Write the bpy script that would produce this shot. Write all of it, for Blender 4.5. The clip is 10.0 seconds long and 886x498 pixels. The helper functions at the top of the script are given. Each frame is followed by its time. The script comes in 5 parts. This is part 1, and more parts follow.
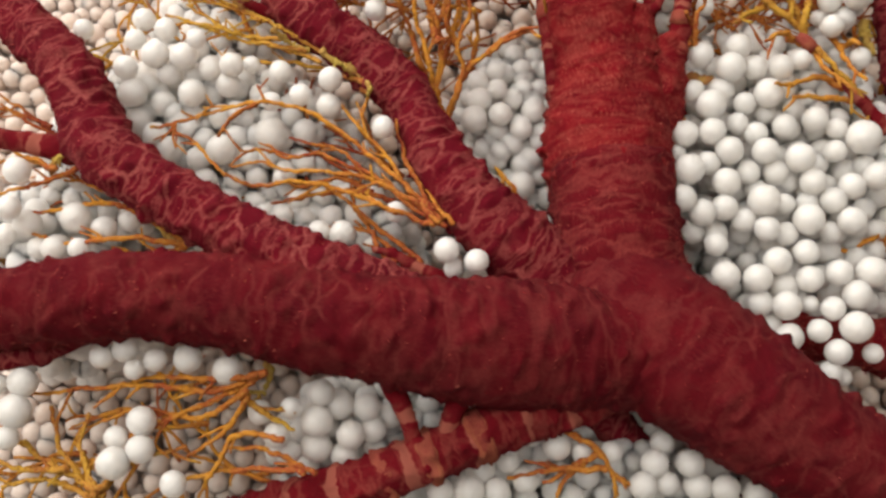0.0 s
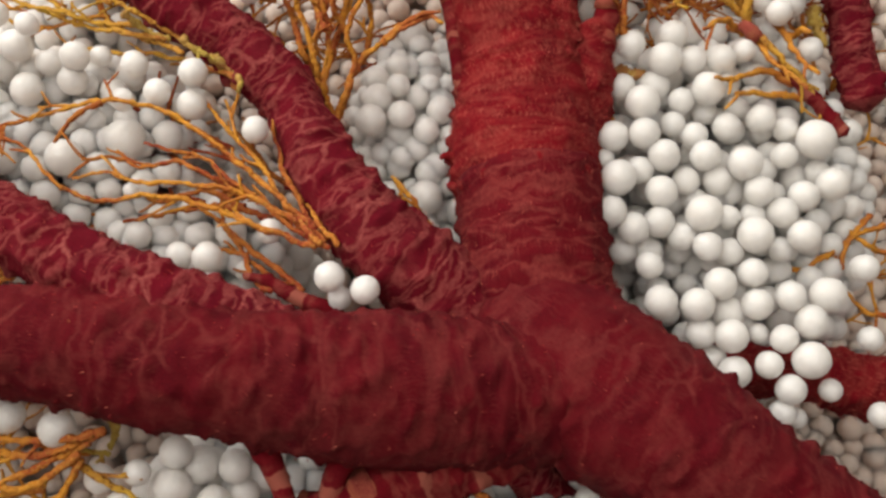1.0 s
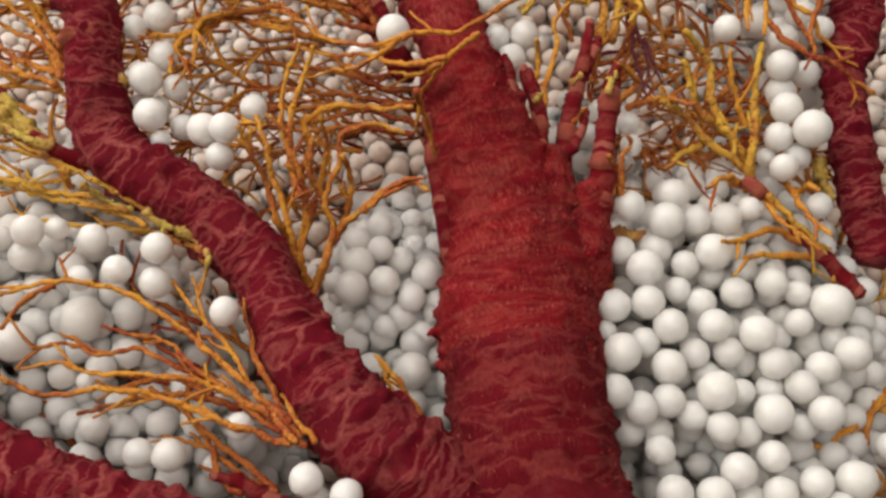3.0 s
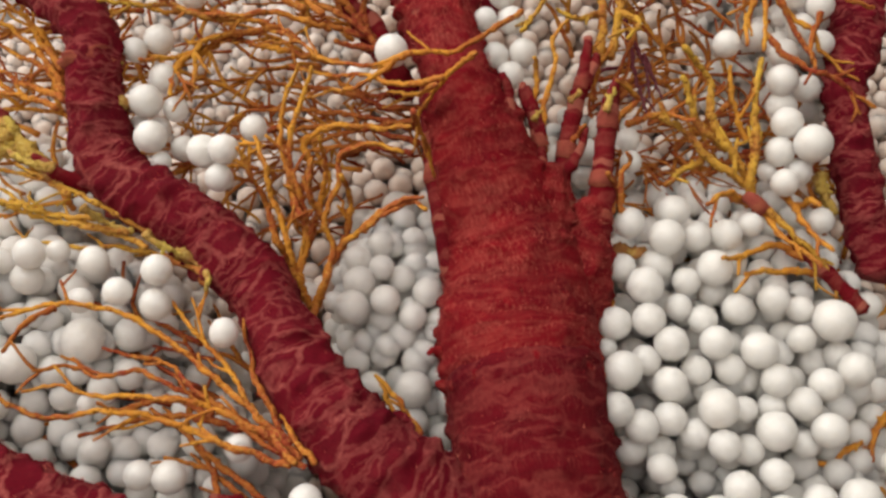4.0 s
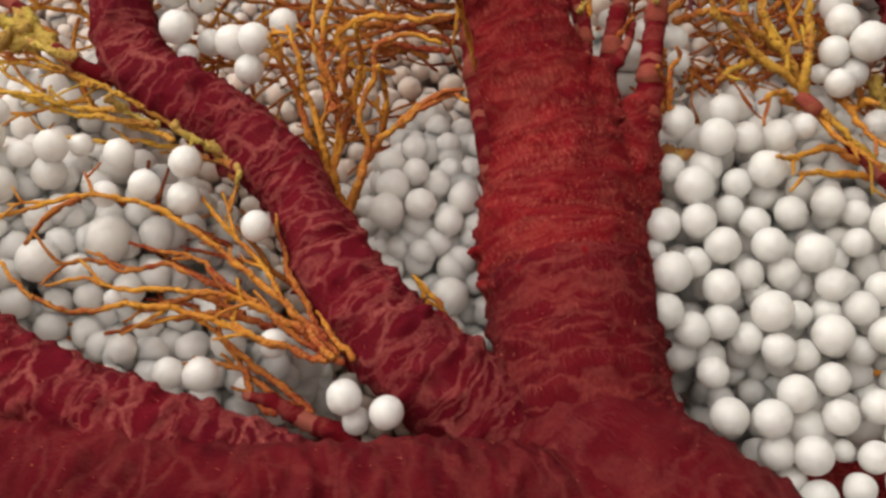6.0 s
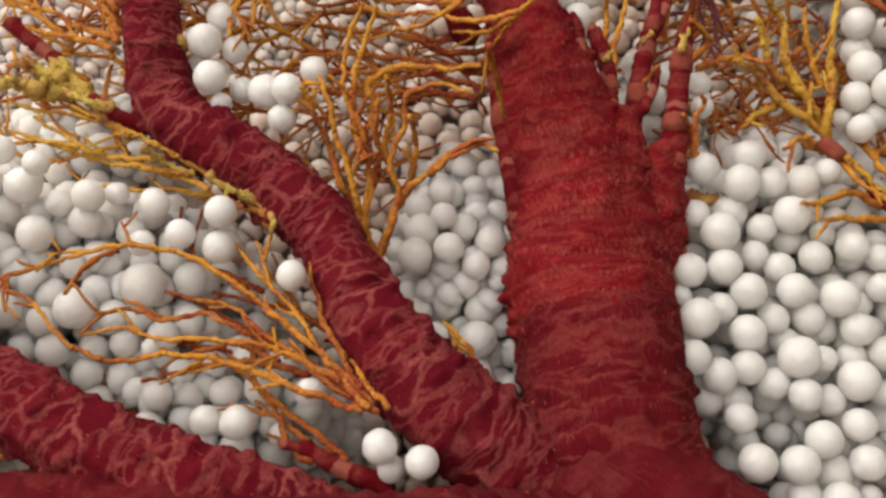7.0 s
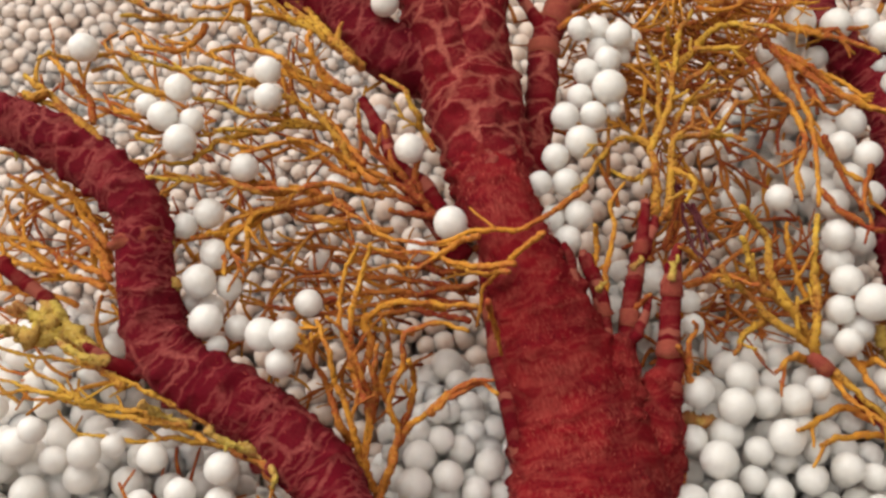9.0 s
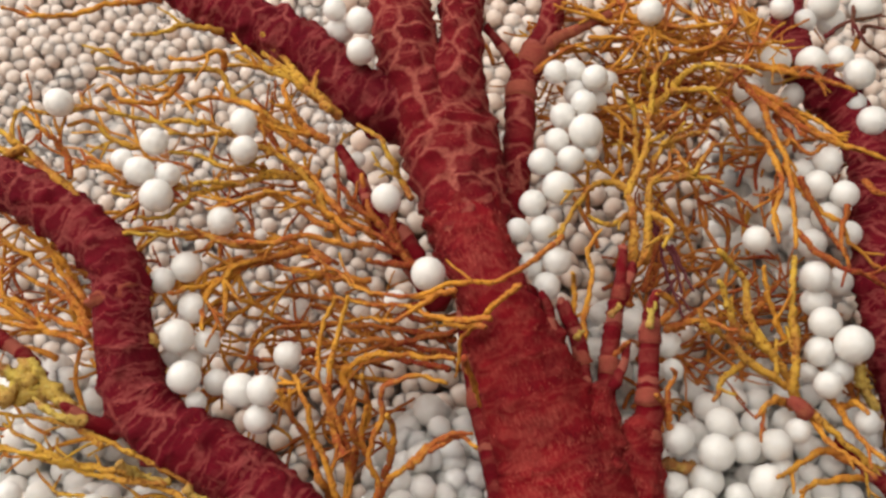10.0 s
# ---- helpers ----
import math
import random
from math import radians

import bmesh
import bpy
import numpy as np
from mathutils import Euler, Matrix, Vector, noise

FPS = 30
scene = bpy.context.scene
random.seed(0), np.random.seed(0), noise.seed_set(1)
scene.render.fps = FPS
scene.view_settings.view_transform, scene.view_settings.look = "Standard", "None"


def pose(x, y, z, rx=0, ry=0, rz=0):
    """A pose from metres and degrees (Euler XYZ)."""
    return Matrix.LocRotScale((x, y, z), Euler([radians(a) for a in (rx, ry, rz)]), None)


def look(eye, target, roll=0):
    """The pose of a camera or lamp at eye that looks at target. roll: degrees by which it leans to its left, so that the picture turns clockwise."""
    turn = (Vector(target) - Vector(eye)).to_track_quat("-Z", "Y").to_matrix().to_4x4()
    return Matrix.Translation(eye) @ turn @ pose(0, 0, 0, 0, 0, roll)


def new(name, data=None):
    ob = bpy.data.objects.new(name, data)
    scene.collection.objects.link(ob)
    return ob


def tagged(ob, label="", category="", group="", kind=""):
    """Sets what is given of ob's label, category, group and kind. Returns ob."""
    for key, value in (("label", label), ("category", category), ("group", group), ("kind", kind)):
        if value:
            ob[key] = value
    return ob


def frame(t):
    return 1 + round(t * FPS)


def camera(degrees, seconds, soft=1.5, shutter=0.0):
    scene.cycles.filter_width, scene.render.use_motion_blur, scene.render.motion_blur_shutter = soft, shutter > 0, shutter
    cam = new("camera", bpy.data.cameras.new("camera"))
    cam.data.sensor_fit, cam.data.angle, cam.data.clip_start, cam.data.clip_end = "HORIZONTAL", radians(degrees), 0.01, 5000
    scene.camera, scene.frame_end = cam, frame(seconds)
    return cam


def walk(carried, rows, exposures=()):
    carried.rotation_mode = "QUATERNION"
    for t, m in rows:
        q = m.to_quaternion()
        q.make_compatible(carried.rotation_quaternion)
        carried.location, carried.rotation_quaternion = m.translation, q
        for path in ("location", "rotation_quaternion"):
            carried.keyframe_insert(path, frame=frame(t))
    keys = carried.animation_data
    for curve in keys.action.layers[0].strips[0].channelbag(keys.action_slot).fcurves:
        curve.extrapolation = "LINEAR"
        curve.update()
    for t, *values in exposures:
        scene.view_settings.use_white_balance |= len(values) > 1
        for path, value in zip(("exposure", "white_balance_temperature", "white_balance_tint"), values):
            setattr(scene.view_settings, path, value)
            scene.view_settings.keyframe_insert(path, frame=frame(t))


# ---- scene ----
cam = camera(50.8, 10.0, soft=2.8)
METRES, EYE, TILT, LEAN, TURN = 0.2, 0.375, -39.0, -3.0, 0.0
ROWS = [
    (0.0, 0.0, 0.0, 0.0, -1.71, -36.87, 2.28),
    (0.5, 0.0426, 0.0501, -0.0343, -2.44, -36.69, 1.94),
    (1.0, 0.08, 0.1796, -0.109, -4.49, -36.68, 0.95),
    (1.5, 0.0794, 0.2596, -0.1246, -5.29, -36.53, 0.94),
    (2.0, 0.0781, 0.3066, -0.1114, -5.42, -34.91, 0.75),
    (2.5, 0.0793, 0.3178, -0.0867, -5.89, -32.09, 0.81),
    (4.0, 0.102, 0.3242, -0.0699, -5.5, -30.5, 1.91),
    (4.5, 0.0885, 0.3406, -0.0411, -5.51, -29.91, 2.36),
    (5.0, 0.1066, 0.3517, -0.0683, -5.81, -30.25, 2.37),
    (5.5, 0.0961, 0.3374, -0.1144, -5.62, -31.15, 2.36),
    (6.0, 0.0578, 0.3253, -0.1677, -5.12, -32.13, 1.78),
    (7.5, 0.0249, 0.3503, -0.0963, -5.05, -30.46, 2.16),
    (8.0, 0.0174, 0.3847, -0.0619, -6.36, -29.28, 2.35),
    (8.5, 0.0398, 0.4297, 0.0378, -7.48, -28.53, 2.23),
    (9.0, 0.0061, 0.4357, 0.0535, -7.84, -27.6, 2.34),
    (9.5, 0.0185, 0.4544, 0.0732, -8.01, -27.32, 2.72),
    (10.0, 0.0321, 0.4543, 0.0979, -8.54, -27.09, 3.0),
]
walk(cam, [(t, pose(0, 0, EYE, TILT, LEAN, TURN) @ pose(METRES * x, METRES * y, METRES * z, 90 + pitch, roll, yaw)) for t, x, y, z, yaw, pitch, roll in ROWS],
     exposures=[(0.0, 0.08), (1.0, 0.03), (2.5, -0.08), (6.0, -0.08), (10.0, -0.05)])

# ---- light: an unseen closed room with an added window lamp and ceiling lamp ----
world = bpy.data.worlds.new("room_world")
scene.world = world
world.use_nodes = True
world.node_tree.nodes["Background"].inputs[0].default_value = (0.6, 0.7, 0.9, 1)
world.node_tree.nodes["Background"].inputs[1].default_value = 0.3


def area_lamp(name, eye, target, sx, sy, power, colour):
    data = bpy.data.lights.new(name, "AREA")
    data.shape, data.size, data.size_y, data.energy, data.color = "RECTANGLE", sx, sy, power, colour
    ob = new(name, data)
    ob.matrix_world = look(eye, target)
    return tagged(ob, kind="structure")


# Added lamp in an assumed window out of view, for the far left.
area_lamp("added_window_lamp", (-0.6, 0.93, 0.65), (0.0, 0.15, 0.1), 1.3, 0.9, 14.5, (1.0, 0.95, 0.88))
# Added overhead fill lamp; no such light is in view.
area_lamp("added_ceiling_lamp", (-0.6, 0.25, 1.85), (-0.6, 0.25, 0.0), 2.4, 1.4, 26.5, (1.0, 0.935, 0.86))

# ---- materials ----


def material(name):
    m = bpy.data.materials.new(name)
    m.use_nodes = True
    return m, m.node_tree.nodes, m.node_tree.links, m.node_tree.nodes["Principled BSDF"]


def ramp(nodes, links, source, stops):
    r = nodes.new("ShaderNodeValToRGB")
    e = r.color_ramp.elements
    while len(e) < len(stops):
        e.new(0.5)
    for k, (pos, col) in zip(e, stops):
        k.position, k.color = pos, (*col, 1) if len(col) == 3 else (col[0], col[0], col[0], 1)
    links.new(source, r.inputs[0])
    return r.outputs[0]


def mix(nodes, links, fac, a, b, kind="MIX"):
    n = nodes.new("ShaderNodeMix")
    n.data_type, n.blend_type = "RGBA", kind
    for k, v in ((0, fac), (6, a), (7, b)):
        if isinstance(v, (int, float)):
            n.inputs[k].default_value = v
        elif isinstance(v, tuple):
            n.inputs[k].default_value = (*v, 1)
        else:
            links.new(v, n.inputs[k])
    return n.outputs[2]


def noise_tex(nodes, links, vector, scale, detail=4.0, rough=0.55):
    n = nodes.new("ShaderNodeTexNoise")
    n.inputs["Scale"].default_value, n.inputs["Detail"].default_value, n.inputs["Roughness"].default_value = scale, detail, rough
    if vector is not None:
        links.new(vector, n.inputs["Vector"])
    return n


def stretch(nodes, links, vector, sx, sy, sz=1.0):
    n = nodes.new("ShaderNodeMapping")
    n.inputs["Scale"].default_value = (sx, sy, sz)
    links.new(vector, n.inputs["Vector"])
    return n.outputs[0]


def wobble(nodes, links, vector, scale, amount):
    """The vector shifted by noise."""
    n = noise_tex(nodes, links, vector, scale, 3.0)
    sub = nodes.new("ShaderNodeVectorMath")
    sub.operation = "SUBTRACT"
    links.new(n.outputs["Color"], sub.inputs[0])
    sub.inputs[1].default_value = (0.5, 0.5, 0.5)
    mad = nodes.new("ShaderNodeVectorMath")
    mad.operation = "MULTIPLY_ADD"
    links.new(sub.outputs[0], mad.inputs[0])
    mad.inputs[1].default_value = (amount, amount, amount)
    links.new(vector, mad.inputs[2])
    return mad.outputs[0]


def bump(nodes, links, bsdf, height, strength, distance):
    b = nodes.new("ShaderNodeBump")
    b.inputs["Strength"].default_value, b.inputs["Distance"].default_value = strength, distance
    links.new(height, b.inputs["Height"])
    links.new(b.outputs[0], bsdf.inputs["Normal"])


def times(nodes, links, a, b):
    n = nodes.new("ShaderNodeMath")
    n.operation = "MULTIPLY"
    for k, v in ((0, a), (1, b)):
        if isinstance(v, (int, float)):
            n.inputs[k].default_value = v
        else:
            links.new(v, n.inputs[k])
    return n.outputs[0]


def coral_skin(name, dark, light, vein, along, across, net, lines, streaks, fibre, bands=0.0, cover=0.12, wide=0.085):
    """Velvety red coral rind with thin paler veins. along, across: cells per metre down and round the branch;
    net, lines, streaks, fibre, bands: how strongly each marking shows."""
    m, nodes, links, bsdf = material(name)
    uv = nodes.new("ShaderNodeUVMap").outputs[0]
    obj = nodes.new("ShaderNodeTexCoord").outputs["Object"]
    warped = wobble(nodes, links, wobble(nodes, links, uv, 110.0, 0.006), 420.0, 0.0014)

    def cells(a, b, w):
        v = nodes.new("ShaderNodeTexVoronoi")
        v.voronoi_dimensions, v.feature = "2D", "DISTANCE_TO_EDGE"
        v.inputs["Scale"].default_value = 1.0
        links.new(stretch(nodes, links, warped, a, b), v.inputs["Vector"])
        return ramp(nodes, links, v.outputs["Distance"], [(0.0, (1.0,)), (w * 0.55, (0.8,)), (w, (0.0,))])

    patch = ramp(nodes, links, noise_tex(nodes, links, stretch(nodes, links, warped, 95.0, 22.0), 1.0, 2.0).outputs[0], [(0.46, (cover,)), (0.54, (1.0,))])
    ladder = ramp(nodes, links, noise_tex(nodes, links, stretch(nodes, links, warped, 120.0, 28.0), 1.0, 2.0).outputs[0], [(0.52, (0.0,)), (0.58, (1.0,))])
    wave = noise_tex(nodes, links, stretch(nodes, links, warped, along * 1.1, 34.0), 1.0, 2.0, 0.5).outputs[0]
    crest = ramp(nodes, links, wave, [(0.0, (0.0,)), (0.455, (0.0,)), (0.485, (1.0,)), (0.505, (1.0,)), (0.535, (0.0,))])
    marks = times(nodes, links, times(nodes, links, cells(along, across, wide), patch), net)
    small = times(nodes, links, times(nodes, links, cells(along * 2.4, across * 2.6, 0.15), ladder), net * 0.6)
    marks = mix(nodes, links, 1.0, marks, small, "LIGHTEN")
    marks = mix(nodes, links, 1.0, marks, times(nodes, links, crest, lines), "LIGHTEN")
    grain = noise_tex(nodes, links, obj, 2200.0, 3.0, 0.75).outputs[0]
    blotch = noise_tex(nodes, links, obj, 75.0, 5.0, 0.65).outputs[0]
    base = mix(nodes, links, ramp(nodes, links, blotch, [(0.36, (0.0,)), (0.66, (1.0,))]), dark, light)
    base = mix(nodes, links, ramp(nodes, links, grain, [(0.38, (0.0,)), (0.72, (0.55,))]), base, light)
    base = mix(nodes, links, ramp(nodes, links, grain, [(0.30, (0.5,)), (0.46, (0.0,))]), base, tuple(c * 0.55 for c in dark))
    soft = noise_tex(nodes, links, stretch(nodes, links, warped, 190.0, 48.0), 1.0, 4.0, 0.6).outputs[0]
    base = mix(nodes, links, ramp(nodes, links, soft, [(0.48, (0.0,)), (0.66, (streaks,))]), base, tuple(0.55 * p + 0.45 * q for p, q in zip(light, vein)))
    hair = noise_tex(nodes, links, stretch(nodes, links, wobble(nodes, links, uv, 240.0, 0.003), 420.0, 1900.0), 1.0, 3.0, 0.7).outputs[0]
    tuft = ramp(nodes, links, noise_tex(nodes, links, stretch(nodes, links, warped, 260.0, 60.0), 1.0, 4.0, 0.6).outputs[0], [(0.44, (0.06 * fibre,)), (0.62, (fibre,))])
    base = mix(nodes, links, times(nodes, links, ramp(nodes, links, hair, [(0.48, (0.0,)), (0.64, (1.0,))]), tuft), base, vein)
    if bands:
        ring = noise_tex(nodes, links, stretch(nodes, links, warped, 150.0, 5.0), 1.0, 1.0).outputs[0]
        base = mix(nodes, links, ramp(nodes, links, ring, [(0.555, (0.0,)), (0.585, (bands,))]), base, tuple(c * 0.9 for c in vein))
    worn = noise_tex(nodes, links, obj, 900.0, 2.0).outputs[0]
    base = mix(nodes, links, times(nodes, links, marks, ramp(nodes, links, worn, [(0.35, (0.45,)), (0.6, (1.0,))])), base, vein)
    fleck = ramp(nodes, links, noise_tex(nodes, links, obj, 300.0, 4.0, 0.75).outputs[0], [(0.70, (0.0,)), (0.77, (0.55,))])
    base = mix(nodes, links, fleck, base, (0.50, 0.22, 0.08))
    links.new(base, bsdf.inputs["Base Color"])
    bsdf.inputs["Roughness"].default_value = 0.9
    bsdf.inputs["Specular IOR Level"].default_value = 0.1
    h = mix(nodes, links, 0.5, grain, hair, "ADD")
    h = mix(nodes, links, 0.35, h, marks, "ADD")
    bump(nodes, links, bsdf, h, 0.5, 0.00035)
    return m


trunk_skin = coral_skin("trunk_coral_rind", (0.100, 0.0025, 0.0072), (0.222, 0.0056, 0.0110), (0.42, 0.100, 0.072), 170, 70, 0.22, 0.24, 0.12, 0.62)
# Smoother wine rind of the lower trunk; its shade is in the colour too.
collar_shaded_skin = coral_skin("collar_shaded_rind", (0.074, 0.0020, 0.0064), (0.138, 0.0038, 0.0090), (0.34, 0.078, 0.062), 150, 72, 0.32, 0.34, 0.10, 0.30)
# Dark wine stem rind, with shade over the near side darkened into it.
stem_shaded_skin = coral_skin("stem_shaded_rind", (0.072, 0.0021, 0.0062), (0.122, 0.0040, 0.0085), (0.24, 0.054, 0.044), 75, 50, 0.34, 0.26, 0.30, 0.22, wide=0.05)
net_skin = coral_skin("netted_coral_rind", (0.095, 0.0024, 0.0090), (0.150, 0.0043, 0.0125), (0.355, 0.090, 0.078), 175, 92, 0.82, 0.50, 0.10, 0.10, wide=0.09)
cell_skin = coral_skin("celled_coral_rind", (0.105, 0.0027, 0.0078), (0.175, 0.0052, 0.0112), (0.40, 0.118, 0.088), 135, 105, 0.90, 0.10, 0.10, 0.15, cover=0.8, wide=0.11)
band_skin = coral_skin("banded_coral_rind", (0.112, 0.0027, 0.0080), (0.180, 0.0053, 0.0112), (0.40, 0.120, 0.085), 120, 60, 0.30, 0.25, 0.10, 0.10, 0.85)
node_skin = coral_skin("pale_node_rind", (0.22, 0.030, 0.026), (0.34, 0.090, 0.060), (0.44, 0.18, 0.075), 260, 160, 0.5, 0.3, 0.4, 0.3)


def fuzz_material():
    """Short velvet hairs, each a little lighter or darker."""
    m, nodes, links, bsdf = material("red_velvet_hairs")
    rnd = nodes.new("ShaderNodeNewGeometry").outputs["Random Per Island"]
    links.new(ramp(nodes, links, rnd, [(0.0, (0.16, 0.0042, 0.0092)), (0.5, (0.29, 0.018, 0.019)), (1.0, (0.50, 0.130, 0.090))]), bsdf.inputs["Base Color"])
    bsdf.inputs["Roughness"].default_value = 0.8
    bsdf.inputs["Specular IOR Level"].default_value = 0.15
    return m


fuzz_skin = fuzz_material()


def twig_material(name, tip, mid, root, speck, pitted=0.5):
    """Golden fan twigs, redder at the root, with pores."""
    m, nodes, links, bsdf = material(name)
    obj = nodes.new("ShaderNodeTexCoord").outputs["Object"]
    at = nodes.new("ShaderNodeAttribute")
    at.attribute_name = "run"
    col = ramp(nodes, links, at.outputs["Fac"], [(0.0, root), (0.28, mid), (1.0, tip)])
    rnd = nodes.new("ShaderNodeObjectInfo").outputs["Random"]
    col = mix(nodes, links, ramp(nodes, links, rnd, [(0.0, (0.0,)), (1.0, (0.45,))]), col, mid)
    n = noise_tex(nodes, links, obj, 180.0, 4.0).outputs[0]
    col = mix(nodes, links, ramp(nodes, links, n, [(0.42, (0.0,)), (0.68, (0.7,))]), col, root)
    rust = noise_tex(nodes, links, obj, 75.0, 3.0).outputs[0]
    col = mix(nodes, links, ramp(nodes, links, rust, [(0.49, (0.0,)), (0.60, (0.8,))]), col, tuple(c * k for c, k in zip(root, (0.8, 0.5, 0.8))))
    g = noise_tex(nodes, links, obj, 1300.0, 3.0, 0.7).outputs[0]
    col = mix(nodes, links, ramp(nodes, links, g, [(0.5, (0.0,)), (0.7, (0.7,))]), col, speck)
    pore = nodes.new("ShaderNodeTexVoronoi")
    pore.inputs["Scale"].default_value = 850.0
    links.new(wobble(nodes, links, obj, 900.0, 0.0006), pore.inputs["Vector"])
    pit = ramp(nodes, links, pore.outputs["Distance"], [(0.04 + 0.2 * pitted, (pitted,)), (0.20 + 0.2 * pitted, (0.0,))])
    col = mix(nodes, links, pit, col, tuple(c * k for c, k in zip(root, (0.5, 0.35, 0.5))))
    links.new(col, bsdf.inputs["Base Color"])
    bsdf.inputs["Roughness"].default_value = 0.85
    bsdf.inputs["Specular IOR Level"].default_value = 0.15
    dents = ramp(nodes, links, pore.outputs["Distance"], [(0.12, (0.0,)), (0.45, (1.0,))])
    bump(nodes, links, bsdf, mix(nodes, links, 0.6, dents, g, "ADD"), 0.8, 0.0004)
    return m


TWIG_SKIN = [
    twig_material("golden_twig_rind", (0.66, 0.335, 0.045), (0.62, 0.26, 0.030), (0.40, 0.100, 0.030), (0.68, 0.39, 0.085)),
    twig_material("rust_twig_rind", (0.52, 0.215, 0.034), (0.43, 0.135, 0.027), (0.27, 0.036, 0.018), (0.55, 0.27, 0.065)),
    twig_material("yellow_twig_rind", (0.60, 0.38, 0.050), (0.57, 0.31, 0.040), (0.42, 0.165, 0.036), (0.64, 0.42, 0.09), 0.8),
    twig_material("dark_twig_rind", (0.0984, 0.0492, 0.0246), (0.1148, 0.041, 0.0246), (0.1476, 0.0246, 0.0246), (0.1804, 0.082, 0.041)),
    twig_material("lime_twig_rind", (0.56, 0.42, 0.085), (0.52, 0.36, 0.07), (0.42, 0.22, 0.06), (0.62, 0.50, 0.17)),
    twig_material("mauve_twig_rind", (0.16, 0.05, 0.06), (0.17, 0.045, 0.055), (0.16, 0.03, 0.04), (0.22, 0.08, 0.08)),
]


def foam(bsdf, depth):
    """Light wanders through the foam for about depth metres."""
    bsdf.inputs["Subsurface Weight"].default_value = 1.0
    bsdf.inputs["Subsurface Radius"].default_value = (1.0, 0.97, 0.93)
    bsdf.inputs["Subsurface Scale"].default_value = depth


def bead_material(name, colour):
    m, nodes, links, bsdf = material(name)
    obj = nodes.new("ShaderNodeTexCoord").outputs["Object"]
    n = noise_tex(nodes, links, obj, 0.8, 3.0).outputs[0]
    col = mix(nodes, links, ramp(nodes, links, n, [(0.45, (0.0,)), (0.8, (0.5,))]), colour, tuple(c * 0.88 for c in colour))
    rnd = nodes.new("ShaderNodeObjectInfo").outputs["Random"]
    col = mix(nodes, links, ramp(nodes, links, rnd, [(0.0, (0.0,)), (1.0, (0.5,))]), col, (0.74, 0.712, 0.67))
    links.new(col, bsdf.inputs["Base Color"])
    bsdf.inputs["Roughness"].default_value = 0.36
    bsdf.inputs["Specular IOR Level"].default_value = 0.5
    foam(bsdf, 0.009)
    v = nodes.new("ShaderNodeTexVoronoi")
    v.inputs["Scale"].default_value = 5.0
    links.new(obj, v.inputs["Vector"])
    bump(nodes, links, bsdf, v.outputs["Distance"], 0.08, 0.1)
    return m


bead_white = bead_material("white_foam", (0.785, 0.76, 0.722))


def plain(name, colour, rough, scale):
    m, nodes, links, bsdf = material(name)
    obj = nodes.new("ShaderNodeTexCoord").outputs["Object"]
    n = noise_tex(nodes, links, obj, scale, 5.0).outputs[0]
    links.new(mix(nodes, links, n, colour, tuple(c * 0.85 for c in colour)), bsdf.inputs["Base Color"])
    bsdf.inputs["Roughness"].default_value = rough
    bump(nodes, links, bsdf, n, 0.15, 0.002)
    return m


wall_paint = plain("white_wall_paint", (0.78, 0.76, 0.72), 0.8, 12.0)
floor_paint = plain("grey_floor", (0.32, 0.29, 0.26), 0.6, 6.0)
# Dark tone for the unseen south and east walls, to cut fill light.
fill_cut_paint = plain("fill_cut_wall", (0.16, 0.15, 0.14), 0.8, 12.0)
tray_paint = plain("tray_board", (0.62, 0.58, 0.54), 0.7, 30.0)

# ---- mesh helpers ----


def part(name, bm, mat, parent=None, label="", smooth=True):
    me = bpy.data.meshes.new(name)
    bm.to_mesh(me)
    bm.free()
    if smooth:
        me.shade_smooth()
    me.materials.append(mat)
    ob = new(name, me)
    ob.parent = parent
    if label:
        ob["label"] = label
    return ob


def box(bm, x0, y0, z0, x1, y1, z1):
    bmesh.ops.create_cube(bm, size=1.0, matrix=Matrix.Translation(((x0 + x1) / 2, (y0 + y1) / 2, (z0 + z1) / 2)) @ Matrix.Diagonal((x1 - x0, y1 - y0, z1 - z0, 1)))


def spline(points, step):
    """Catmull-Rom through points (any width), resampled about every step."""
    p = np.array(points, float)
    p = np.vstack([2 * p[0] - p[1], p, 2 * p[-1] - p[-2]])
    rows = []
    for i in range(1, len(p) - 2):
        n = max(2, int(np.linalg.norm(p[i + 1][:3] - p[i][:3]) / step))
        for k in range(n):
            t = k / n
            rows.append(0.5 * (2 * p[i] + (p[i + 1] - p[i - 1]) * t + (2 * p[i - 1] - 5 * p[i] + 4 * p[i + 1] - p[i + 2]) * t * t + (3 * p[i] - p[i - 1] - 3 * p[i + 1] + p[i + 2]) * t ** 3))
    rows.append(p[-2])
    return np.array(rows)


